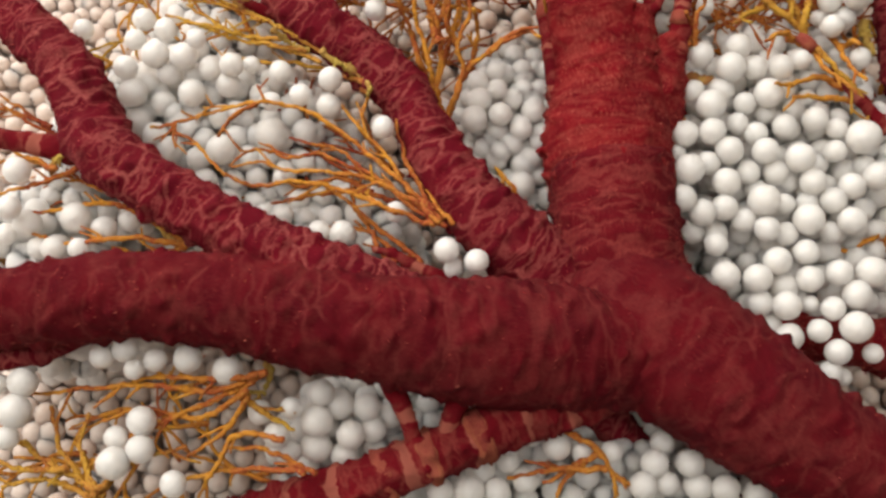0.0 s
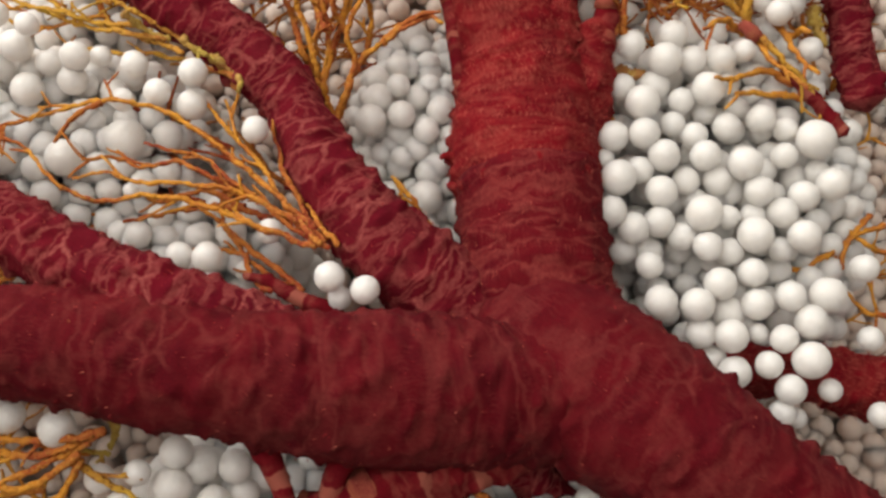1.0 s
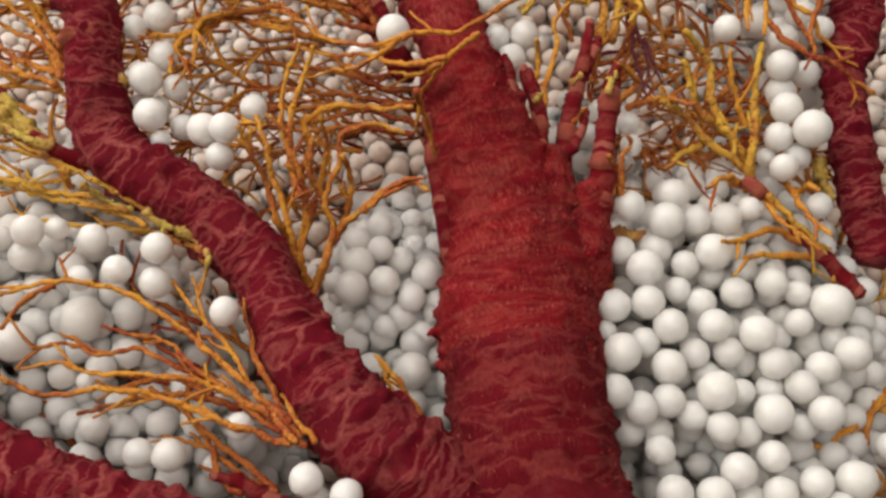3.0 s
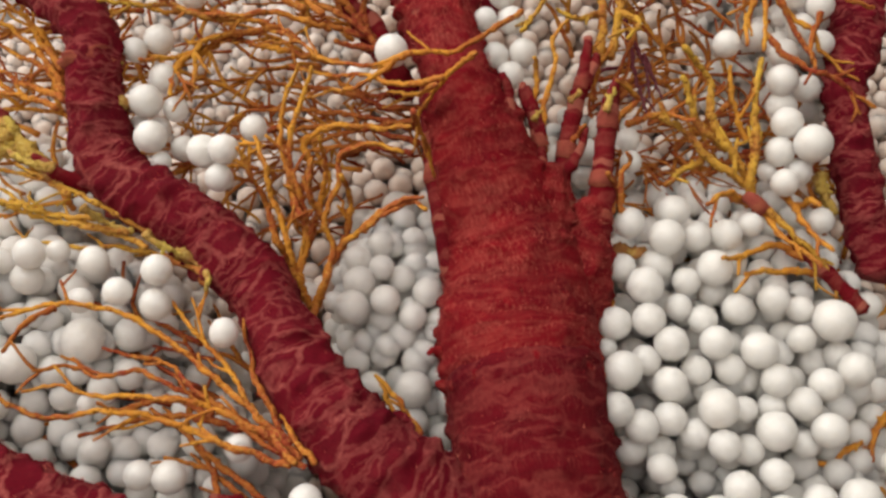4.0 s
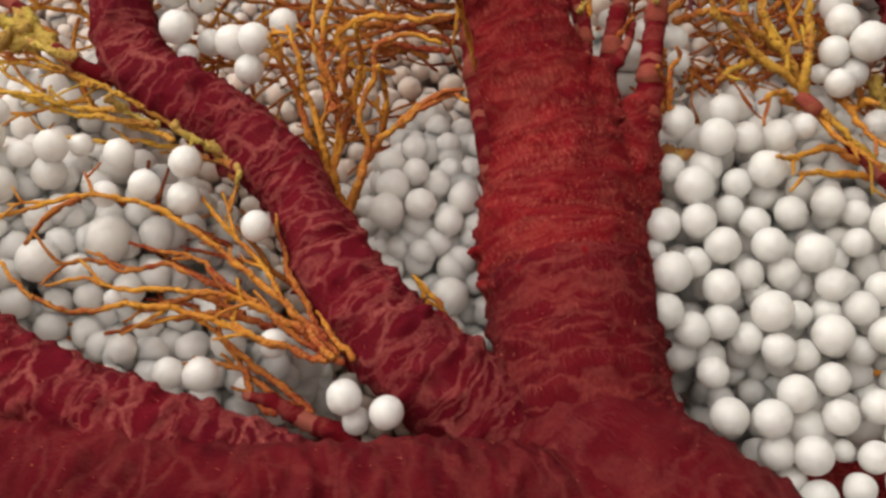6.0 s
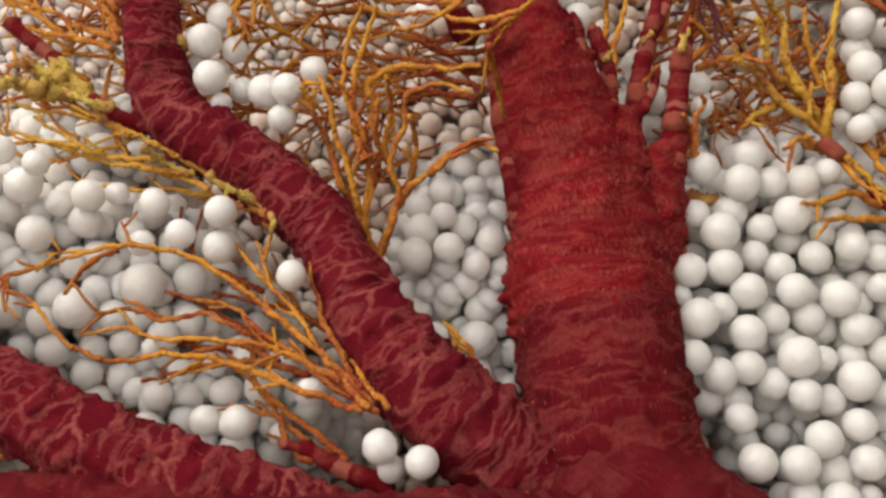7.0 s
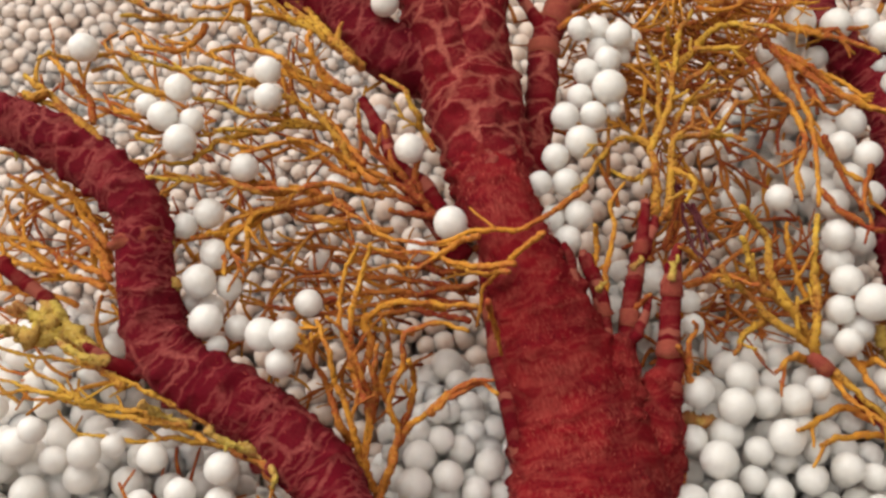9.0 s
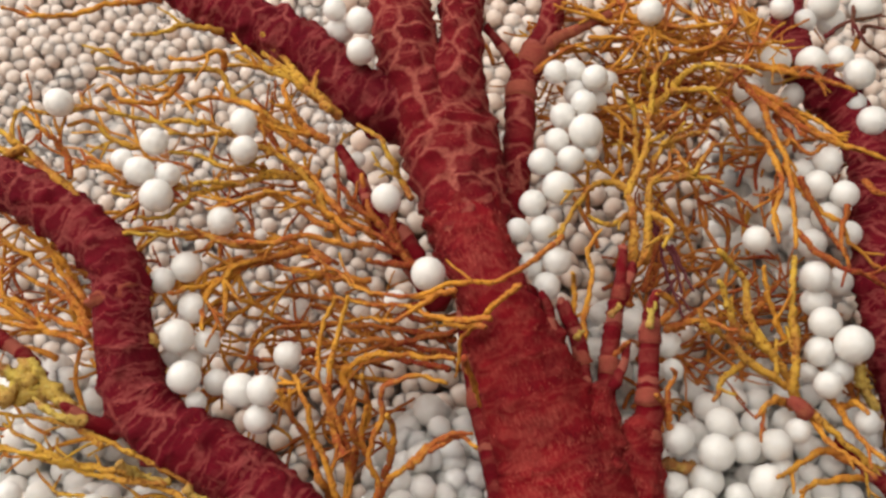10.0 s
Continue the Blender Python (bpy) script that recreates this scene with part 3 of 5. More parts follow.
def sprig(bm, run, start, direction, length, r, depth, f0, anchor=None):
    """A short side twig that wanders and may fork."""
    n = max(4, int(length / 1.6))
    p, d, rows = np.array(start, float), np.array(direction, float), []
    bend = random.uniform(-0.07, 0.07)
    for i in range(n + 1):
        rows.append(p.copy())
        a = bend + random.uniform(-0.24, 0.24)
        d = np.array((d[0] * math.cos(a) - d[1] * math.sin(a), d[0] * math.sin(a) + d[1] * math.cos(a), d[2] * 0.9 + random.uniform(-0.08, 0.08)))
        d /= np.linalg.norm(d)
        p = p + d * length / n
    rows = np.array(rows)
    rad_ = np.linspace(r, r * 0.62, n + 1) * np.array([random.uniform(0.88, 1.14) for _ in range(n + 1)])
    rings = tube(bm, rows * MM, rad_ * MM, 6, run, (f0, 1.0), anchor=anchor)
    if depth > 0:
        for _ in range(random.choice((1, 1, 2))):
            i = random.randint(n // 3, n - 1)
            t = rows[min(i + 1, n)] - rows[i]
            t /= np.linalg.norm(t) + 1e-9
            a = random.choice((-1, 1)) * random.uniform(0.45, 0.8)
            t = np.array((t[0] * math.cos(a) - t[1] * math.sin(a), t[0] * math.sin(a) + t[1] * math.cos(a), t[2] + random.uniform(-0.25, 0.25)))
            sprig(bm, run, rows[i], t, length * random.uniform(0.45, 0.75), r * 0.82, depth - 1, 0.6, rings[i][0])


def twig(r, skin, points, sprigs=None, name="twig"):
    """A golden twig: points in millimetres from root to tip, with side sprigs."""
    s = spline(points, 0.6)
    n = len(s)
    shift = random.uniform(0, 99)
    rag = 0.85 if skin == 4 else 0.34
    for i in range(n):
        v = noise.noise_vector(Vector(s[i]) * 0.22 + Vector((shift, 0, 0)))
        w = noise.noise_vector(Vector(s[i]) * 0.55 + Vector((0, shift, 0)))
        s[i] += np.array(v) * 0.6 + np.array(w) * 0.45
    bm = bmesh.new()
    run = bm.verts.layers.float.new("run")
    f = np.linspace(0, 1, n)
    radii = r * (1.28 - 0.62 * f) * np.array([1 + 0.30 * noise.noise(Vector((i * 0.38, shift, 0))) + random.uniform(-0.10, 0.10) for i in range(n)])

    def knobs(p, along, angle, rr):
        q = Vector(p)
        return rr * rag * (noise.noise(q * 620 + Vector((shift, 0, 0))) + 0.7 * noise.noise(q * 1500))

    rings = tube(bm, s * MM, radii * MM, 9, run, rough=knobs)
    length = float(np.sum(np.linalg.norm(np.diff(s, axis=0), axis=1)))
    for _ in range(int(length / 17) if sprigs is None else sprigs):
        i = random.randint(n // 5, n - 2)
        t = s[i + 1] - s[i]
        t /= np.linalg.norm(t) + 1e-9
        a = random.choice((-1, 1)) * random.uniform(0.4, 0.8)
        t = np.array((t[0] * math.cos(a) - t[1] * math.sin(a), t[0] * math.sin(a) + t[1] * math.cos(a), t[2] + random.uniform(-0.3, 0.2)))
        sprig(bm, run, s[i], t, random.uniform(4, 11) if skin != 4 else random.uniform(1.0, 2.6), r * 0.72, 1 if random.random() < 0.4 else 0, 0.35, rings[i][0])
    if skin == 4:
        return part("crust", bm, TWIG_SKIN[skin], nearest_limb(s[0] * MM), "ragged lime-yellow crust")
    return part(name, bm, TWIG_SKIN[skin], nearest_limb(s[0] * MM))


twig(0.64, 0, [(13.0, 72.1, 122.7), (3.8, 82.3, 123.2), (-8.7, 95.0, 121.3), (-21.4, 105.2, 121.5), (-36.2, 110.1, 120.6), (-48.3, 110.2, 116.8), (-60.0, 107.7, 115.6), (-69.6, 103.9, 118.7)])
twig(0.64, 1, [(-39.1, 108.9, 122.8), (-47.1, 105.3, 119.2), (-50.3, 100.5, 119.5)])
twig(0.64, 0, [(11.3, 70.2, 123.9), (-2.7, 76.2, 124.8), (-15.4, 82.5, 122.1), (-28.1, 85.5, 122.1), (-37.3, 85.2, 118.8), (-45.7, 87.4, 120.3), (-51.1, 91.9, 120.6), (-57.2, 100.1, 118.0), (-62.1, 102.5, 118.2)])
twig(0.64, 1, [(12.1, 71.6, 124.9), (-1.0, 83.0, 120.7), (-12.0, 88.7, 123.0), (-20.7, 93.6, 121.0), (-29.7, 93.9, 118.3), (-36.7, 97.3, 115.8), (-43.9, 95.7, 118.8)])
twig(0.64, 0, [(6.8, 76.7, 123.9), (-5.7, 84.5, 123.7), (-19.6, 87.7, 123.1), (-29.4, 88.8, 120.9), (-38.1, 92.2, 120.5), (-46.4, 92.1, 116.5)])
twig(0.64, 1, [(14.3, 69.7, 125.5), (6.9, 74.6, 122.6), (-2.5, 83.5, 123.8), (-8.8, 88.8, 122.4), (-16.5, 96.6, 117.3), (-23.3, 98.4, 116.3), (-30.0, 100.7, 115.6)])
twig(0.64, 0, [(12.0, 70.3, 126.3), (5.4, 80.1, 122.3), (0.8, 88.0, 121.8), (-3.4, 95.6, 118.8), (-9.7, 103.1, 118.4), (-15.3, 111.3, 116.4)])
twig(0.64, 1, [(10.7, 74.6, 123.3), (5.2, 87.2, 122.1), (3.3, 94.0, 119.8), (1.4, 104.8, 119.0)])
twig(0.64, 0, [(16.0, 70.6, 124.9), (11.6, 77.2, 122.6), (7.3, 87.1, 118.8)])
twig(0.7, 1, [(-0.1, 61.9, 116.5), (-4.9, 67.0, 113.4), (-8.7, 76.8, 109.3), (-15.1, 83.4, 111.3), (-20.7, 87.4, 110.3)])
twig(0.7, 1, [(7.1, 61.7, 116.0), (-1.5, 70.5, 112.3), (-11.8, 80.9, 111.1), (-10.7, 89.5, 106.6)])
twig(0.7, 1, [(9.4, 59.2, 115.7), (-0.0, 66.2, 112.4), (-8.1, 73.4, 108.9), (-18.2, 77.3, 105.8)])
twig(0.7, 1, [(0.5, 79.7, 115.8), (-9.3, 83.9, 114.4), (-23.0, 85.6, 107.9), (-36.1, 83.0, 109.5)])
twig(0.7, 1, [(-6.0, 84.1, 113.6), (-16.0, 89.7, 110.3), (-26.2, 88.0, 109.0), (-33.6, 90.3, 109.3)])
twig(0.6, 2, [(-19.8, 123.9, 117.9), (-35.6, 133.0, 112.2), (-49.1, 137.6, 113.6), (-63.8, 142.2, 109.2), (-76.9, 137.8, 111.1)])
twig(0.6, 2, [(-19.1, 127.9, 115.2), (-31.7, 135.9, 115.9), (-42.1, 142.7, 114.4), (-53.3, 150.6, 110.0)])
twig(0.6, 2, [(-7.4, 115.9, 118.5), (-15.1, 122.1, 113.5), (-25.5, 126.4, 110.9), (-37.4, 127.2, 112.0), (-50.1, 131.5, 107.7)])
twig(0.6, 2, [(-31.5, 131.5, 118.0), (-45.9, 136.6, 112.4), (-62.0, 148.0, 109.8)])
twig(0.7, 0, [(-57.9, 69.1, 118.1), (-72.3, 80.8, 115.4), (-84.9, 88.3, 111.8), (-99.4, 94.7, 108.3)])
twig(0.7, 0, [(-57.8, 68.2, 118.6), (-76.4, 72.1, 116.9), (-94.0, 72.2, 111.4), (-110.2, 79.3, 107.7)])
twig(0.7, 0, [(-63.3, 72.7, 119.1), (-81.0, 83.4, 113.4), (-96.5, 83.1, 110.3), (-110.8, 81.1, 110.4)])
twig(0.7, 0, [(-89.5, 92.4, 118.1), (-103.9, 90.2, 113.2), (-116.6, 89.7, 105.6)])
twig(0.7, 0, [(-58.8, 68.0, 117.6), (-69.3, 67.8, 113.4), (-82.9, 71.9, 105.6)])
twig(0.7, 0, [(-95.7, 92.4, 118.6), (-105.8, 97.9, 113.7), (-117.1, 99.4, 105.8)])
twig(0.7, 0, [(-58.6, 69.3, 118.6), (-68.2, 79.7, 112.8), (-77.4, 83.8, 108.9)])
twig(0.56, 1, [(-98.7, 106.3, 107.3), (-109.1, 112.2, 107.0), (-118.7, 118.8, 105.2)])
twig(0.56, 1, [(-101.1, 107.9, 105.6), (-112.4, 117.3, 103.8), (-119.1, 122.6, 104.9)])
twig(0.56, 1, [(-101.1, 108.8, 110.3), (-113.6, 116.0, 104.8), (-124.3, 118.6, 103.8)])
twig(0.73, 0, [(-35.2, 31.4, 128.5), (-49.0, 27.2, 124.9), (-68.8, 29.5, 122.8), (-88.8, 29.1, 120.3), (-99.9, 28.6, 118.3)])
twig(0.73, 0, [(-35.2, 30.7, 128.5), (-43.1, 27.0, 124.8), (-61.1, 20.2, 122.9), (-75.6, 13.9, 122.6), (-87.3, 4.2, 116.6)])
twig(0.73, 0, [(-36.7, 30.0, 128.3), (-51.7, 29.9, 126.2), (-64.8, 31.6, 121.1), (-77.7, 29.2, 117.6)])
twig(0.73, 0, [(-39.4, 26.3, 129.5), (-53.6, 20.1, 123.7), (-69.2, 23.3, 120.4), (-80.0, 20.9, 118.7)])
twig(0.73, 0, [(-25.1, 4.9, 129.0), (-40.4, 6.5, 123.0), (-56.8, 4.4, 121.1), (-63.3, -0.3, 118.2)])
twig(0.73, 0, [(-30.7, 13.0, 129.7), (-43.1, 15.2, 124.7), (-49.0, 6.9, 123.8), (-54.6, -0.0, 117.3)])
twig(0.73, 0, [(-22.4, 4.1, 127.2), (-34.4, 10.5, 124.3), (-46.7, 12.6, 120.9)])
twig(0.73, 0, [(-39.7, 25.0, 127.8), (-46.5, 17.0, 122.1), (-57.8, 10.4, 117.1)])
twig(0.77, 2, [(-78.3, 1.2, 124.1), (-89.4, 13.2, 120.5), (-92.3, 25.0, 121.5)])
twig(0.77, 2, [(-78.5, 2.6, 125.7), (-96.7, 13.5, 120.4), (-107.2, 19.2, 118.9)])
twig(0.77, 2, [(-78.6, 2.6, 125.5), (-71.1, 9.4, 122.7), (-56.9, 13.1, 121.5)])
twig(0.77, 2, [(-80.7, 1.3, 123.2), (-93.5, 6.2, 120.1), (-105.5, 5.3, 119.0)])
twig(0.77, 2, [(-78.6, 1.9, 125.5), (-84.9, 14.4, 120.9), (-82.9, 23.3, 119.2)])
twig(0.77, 2, [(-77.7, 1.2, 123.6), (-75.7, 8.2, 121.6), (-79.4, 12.8, 119.5)])
twig(0.77, 2, [(-85.8, 8.6, 126.1), (-99.4, 9.3, 120.3), (-109.5, 12.8, 117.5)])
twig(0.77, 2, [(-42.9, 25.3, 126.2), (-35.8, 20.8, 123.9), (-28.6, 16.1, 122.4)])
twig(0.77, 0, [(44.3, 12.3, 117.7), (53.0, 6.6, 118.3), (57.2, -3.3, 116.1), (57.3, -7.1, 110.6)])
twig(0.77, 0, [(54.7, 1.7, 119.2), (40.6, 2.7, 116.7), (28.5, 0.4, 112.8)])
twig(0.77, 0, [(53.0, 6.6, 118.1), (43.9, -0.4, 113.9), (40.8, -6.2, 111.2)])
twig(0.77, 0, [(56.7, 0.5, 116.6), (64.1, -4.4, 112.8), (66.9, -9.0, 112.4)])
twig(0.77, 0, [(50.0, 4.5, 116.9), (37.7, -0.8, 113.6)])
twig(0.8, 0, [(16.8, 109.3, 103.7), (19.9, 114.7, 111.2), (22.5, 121.7, 113.3), (21.0, 128.6, 117.5), (24.9, 136.9, 120.6), (25.9, 142.6, 123.7), (32.5, 144.2, 125.2), (40.0, 141.4, 125.6)], 0)
twig(0.8, 0, [(16.6, 108.4, 107.2), (20.1, 115.4, 108.8), (24.4, 122.1, 113.8), (32.2, 126.1, 120.0), (41.2, 128.8, 123.7), (44.4, 125.3, 127.6)], 0)
twig(0.8, 0, [(29.6, 124.6, 118.2), (37.6, 129.5, 122.6), (44.4, 128.7, 127.2)], 0)
twig(0.8, 0, [(16.7, 109.1, 104.8), (14.2, 116.6, 111.0), (16.4, 126.8, 112.2), (15.1, 136.4, 116.8), (11.8, 144.9, 117.8), (11.3, 152.6, 120.2), (14.3, 160.3, 125.0), (17.1, 163.5, 129.6)])
twig(0.8, 0, [(16.8, 109.2, 104.4), (13.6, 116.4, 111.9), (12.1, 122.7, 116.9), (9.6, 132.4, 120.7), (7.7, 140.3, 125.2), (5.7, 147.4, 125.5)])
twig(0.8, 0, [(12.1, 122.1, 106.6), (9.1, 125.6, 113.3), (7.1, 135.0, 114.7), (4.4, 139.5, 121.4), (1.7, 144.2, 126.8)])
twig(0.8, 0, [(16.4, 126.1, 106.1), (20.5, 136.2, 112.9), (22.0, 141.4, 120.5), (20.7, 144.4, 129.4)])
twig(0.8, 0, [(15.3, 137.8, 113.5), (18.2, 142.3, 116.2), (17.4, 148.4, 118.9), (24.2, 151.2, 121.3), (34.5, 149.4, 123.4), (42.5, 145.3, 130.4)], 0)
twig(0.8, 0, [(15.2, 129.0, 117.8), (13.0, 139.4, 116.9), (14.1, 148.6, 122.0), (18.3, 160.6, 124.1), (19.9, 164.8, 127.1)])
twig(0.8, 0, [(21.1, 129.5, 115.3), (18.0, 133.7, 122.7), (18.8, 139.4, 128.4)])
twig(0.8, 0, [(25.2, 125.7, 105.3), (27.4, 133.2, 115.5), (25.6, 135.4, 127.1)])
twig(0.7, 1, [(48.4, 153.5, 104.1), (40.0, 156.9, 104.3), (28.8, 160.9, 103.1), (17.4, 162.9, 99.4), (5.8, 166.1, 95.9), (-11.9, 168.7, 94.4)])
twig(0.7, 1, [(52.8, 165.7, 105.4), (40.9, 164.9, 104.5), (26.9, 171.4, 103.4), (12.5, 176.3, 99.4), (-2.2, 178.8, 99.5), (-14.3, 177.8, 96.6)])
twig(0.7, 1, [(47.3, 157.7, 105.7), (35.0, 163.2, 102.9), (20.7, 167.1, 101.0), (6.1, 169.8, 99.5), (-7.1, 174.8, 95.6)])
twig(0.7, 1, [(50.2, 170.0, 107.0), (35.7, 170.0, 102.5), (18.9, 182.2, 98.1), (3.8, 182.5, 96.2)])
twig(0.7, 1, [(44.7, 150.0, 107.0), (31.5, 156.4, 100.5), (16.9, 156.6, 99.0), (2.5, 160.8, 95.6)])
twig(0.7, 1, [(11.3, 158.9, 107.9), (-0.1, 158.9, 103.2), (-13.4, 165.3, 95.4)])
twig(0.7, 1, [(47.2, 159.7, 108.0), (34.4, 159.3, 104.1), (18.6, 160.1, 98.1), (5.3, 158.9, 95.8)])
twig(0.58, 0, [(69.7, 167.8, 143.1), (60.9, 162.2, 143.3), (53.6, 160.0, 139.2), (43.7, 161.1, 137.1), (33.6, 160.7, 133.3), (23.8, 164.7, 129.4), (16.6, 173.1, 126.5), (10.2, 178.5, 122.3)])
twig(0.58, 0, [(57.6, 157.4, 143.0), (50.2, 153.0, 137.8), (45.7, 151.1, 127.2), (43.6, 143.7, 120.2)])
twig(0.58, 0, [(48.8, 148.6, 146.4), (40.1, 153.1, 137.0), (32.3, 158.9, 131.5), (22.5, 163.2, 125.7), (14.8, 167.0, 123.9)])
twig(0.58, 0, [(42.4, 157.3, 143.4), (37.1, 158.4, 135.0), (29.4, 155.8, 131.4), (22.5, 161.8, 120.1)])
twig(0.58, 0, [(47.3, 147.1, 146.7), (44.1, 151.7, 134.4), (38.3, 158.8, 123.7)])
twig(0.58, 0, [(41.4, 140.0, 147.3), (45.1, 139.1, 133.9), (47.4, 135.4, 123.5)])
twig(0.73, 2, [(20.5, 182.3, 117.7), (12.7, 201.1, 122.0), (-5.6, 215.6, 121.3), (-13.0, 218.7, 123.0), (-22.9, 221.1, 120.5), (-30.7, 221.0, 124.4), (-38.8, 222.9, 125.9), (-48.0, 224.4, 122.2), (-55.8, 225.5, 124.1)])
twig(0.73, 2, [(13.5, 210.5, 120.3), (2.6, 221.4, 122.3), (-3.2, 226.9, 120.0), (-6.7, 234.9, 120.3), (-12.5, 235.9, 121.2), (-22.0, 234.3, 123.7), (-30.4, 237.0, 125.0), (-34.5, 242.4, 123.8), (-39.2, 241.7, 124.3)])
twig(0.73, 2, [(-24.6, 238.4, 119.5), (-31.1, 236.7, 121.8), (-37.7, 236.0, 124.6)])
twig(0.73, 0, [(-5.8, 238.4, 117.9), (-6.2, 240.7, 121.7), (-12.9, 236.4, 125.7), (-19.8, 238.3, 124.6)])
twig(0.73, 0, [(-16.5, 234.4, 121.2), (-18.9, 231.0, 119.3), (-24.3, 225.4, 123.0), (-31.6, 226.3, 124.3), (-34.3, 230.2, 124.9), (-38.0, 228.0, 125.1)])
twig(0.73, 0, [(16.3, 208.8, 119.9), (6.1, 215.5, 121.7), (2.7, 220.2, 124.0), (-3.2, 224.9, 121.2), (-10.9, 226.2, 122.0), (-16.3, 221.5, 126.2)])
twig(0.73, 2, [(-22.0, 211.4, 122.1), (-26.7, 212.9, 121.3), (-34.0, 215.2, 122.2), (-39.0, 219.6, 124.8), (-44.9, 219.9, 123.4)])
twig(0.73, 0, [(-45.4, 207.1, 118.8), (-46.5, 214.2, 120.2), (-50.2, 217.9, 123.8), (-55.8, 224.9, 124.1)])
twig(0.73, 2, [(13.7, 202.3, 118.7), (2.3, 203.0, 122.2), (-6.0, 203.4, 124.8), (-13.5, 208.6, 122.7), (-20.5, 208.4, 126.0)])
twig(0.73, 0, [(-23.4, 206.9, 119.6), (-31.1, 205.4, 123.4), (-35.6, 206.7, 123.8), (-40.1, 210.3, 123.8)])
twig(0.73, 0, [(-19.9, 202.7, 118.6), (-25.4, 203.9, 119.3), (-31.2, 201.2, 123.2), (-36.4, 202.1, 124.4)])
twig(0.73, 2, [(15.6, 201.7, 118.4), (5.0, 202.0, 120.6), (-2.7, 200.5, 121.6), (-9.9, 199.2, 125.1), (-19.4, 199.0, 123.2)])
twig(0.73, 2, [(-2.6, 199.8, 122.5), (-9.3, 200.3, 121.1), (-15.8, 196.6, 123.0), (-22.2, 191.7, 123.6), (-28.9, 190.5, 126.7)])
twig(0.73, 0, [(18.9, 185.4, 121.6), (14.4, 188.2, 121.3), (9.1, 192.7, 121.9), (2.9, 195.4, 124.1), (-4.6, 193.0, 125.8), (-12.1, 192.3, 124.5)])
twig(0.73, 2, [(1.8, 182.6, 121.2), (-7.2, 182.9, 123.6), (-14.4, 187.3, 122.3), (-21.7, 187.0, 122.4), (-32.1, 188.4, 123.7)])
twig(0.73, 2, [(-1.7, 216.0, 121.1), (-11.3, 214.3, 123.4), (-20.1, 213.2, 127.3)])
twig(0.73, 0, [(21.3, 189.4, 121.8), (12.9, 203.1, 120.4), (8.3, 206.1, 121.8), (3.9, 209.9, 123.8)])
twig(0.73, 0, [(25.2, 181.0, 118.4), (20.4, 180.9, 122.0), (10.3, 183.1, 123.8), (1.9, 181.3, 125.0), (-12.6, 185.9, 122.8), (-16.5, 187.4, 126.8)])
twig(0.73, 0, [(19.7, 212.5, 119.1), (14.1, 216.7, 120.6), (9.4, 225.0, 123.1), (10.3, 231.3, 120.9), (5.5, 234.7, 122.0), (-4.1, 233.2, 126.7)])
twig(0.73, 0, [(19.6, 212.0, 119.0), (13.0, 215.4, 120.9), (10.5, 219.8, 123.7), (5.8, 221.1, 125.9)])
twig(0.73, 2, [(-4.1, 251.4, 117.5), (-9.0, 250.1, 120.4), (-15.9, 249.9, 122.2), (-21.7, 247.2, 123.7), (-29.6, 246.6, 123.6)])
twig(0.73, 0, [(-21.9, 260.8, 120.4), (-33.5, 257.9, 123.3), (-43.8, 256.8, 121.5), (-51.2, 254.6, 123.2), (-57.4, 257.2, 122.1), (-62.6, 258.0, 123.9)])
twig(0.73, 2, [(39.3, 192.6, 120.8), (38.1, 198.0, 119.3), (35.2, 201.0, 124.4), (32.9, 207.3, 125.8), (27.8, 214.1, 123.0)])
twig(0.73, 0, [(23.4, 182.6, 122.2), (17.5, 190.2, 121.0), (10.2, 193.3, 124.7), (2.1, 195.3, 126.3)])
twig(0.73, 0, [(2.2, 204.9, 119.0), (2.6, 203.1, 125.9)])
twig(0.73, 2, [(-27.0, 206.0, 120.8), (-33.8, 199.9, 124.0), (-30.2, 197.6, 123.8)])
twig(1.05, 2, [(-42.9, 199.1, 123.3), (-47.3, 204.6, 123.6), (-53.4, 210.7, 121.5), (-59.3, 214.2, 120.2)])
twig(1.05, 2, [(-45.5, 203.1, 120.1), (-56.4, 215.7, 121.0), (-62.6, 222.3, 119.3)])
twig(1.05, 2, [(-55.8, 214.3, 123.1), (-59.7, 214.3, 121.9), (-62.1, 216.5, 120.3)])
twig(1.05, 2, [(23.3, 218.5, 120.4), (18.0, 226.3, 122.1), (11.5, 233.4, 121.3), (4.8, 242.4, 118.4)])
twig(1.05, 2, [(21.3, 218.7, 123.9), (15.2, 228.9, 122.1), (9.9, 240.4, 118.8), (5.3, 245.9, 122.2)])
twig(1.05, 2, [(18.9, 225.0, 120.2), (11.3, 231.6, 120.5), (5.5, 234.8, 121.8), (-2.4, 240.1, 120.5)])
twig(0.98, 2, [(94.8, 169.6, 118.3), (97.4, 182.9, 120.1), (97.8, 189.5, 120.5), (104.6, 200.4, 121.1), (109.2, 213.0, 121.7), (113.3, 223.6, 122.5), (116.2, 227.9, 127.1)])
twig(0.98, 2, [(97.4, 168.9, 119.3), (101.7, 182.6, 119.8), (103.3, 190.3, 122.4), (109.5, 191.0, 122.1), (115.9, 192.2, 123.2), (122.6, 199.8, 125.4)])
twig(0.98, 2, [(110.1, 214.2, 119.9), (118.9, 221.3, 117.7), (122.8, 224.5, 122.0), (129.9, 226.1, 122.7), (133.2, 220.0, 127.3)])
twig(0.77, 2, [(105.0, 192.9, 117.3), (109.4, 200.7, 119.8), (112.1, 202.2, 122.9), (121.9, 202.4, 126.2)])
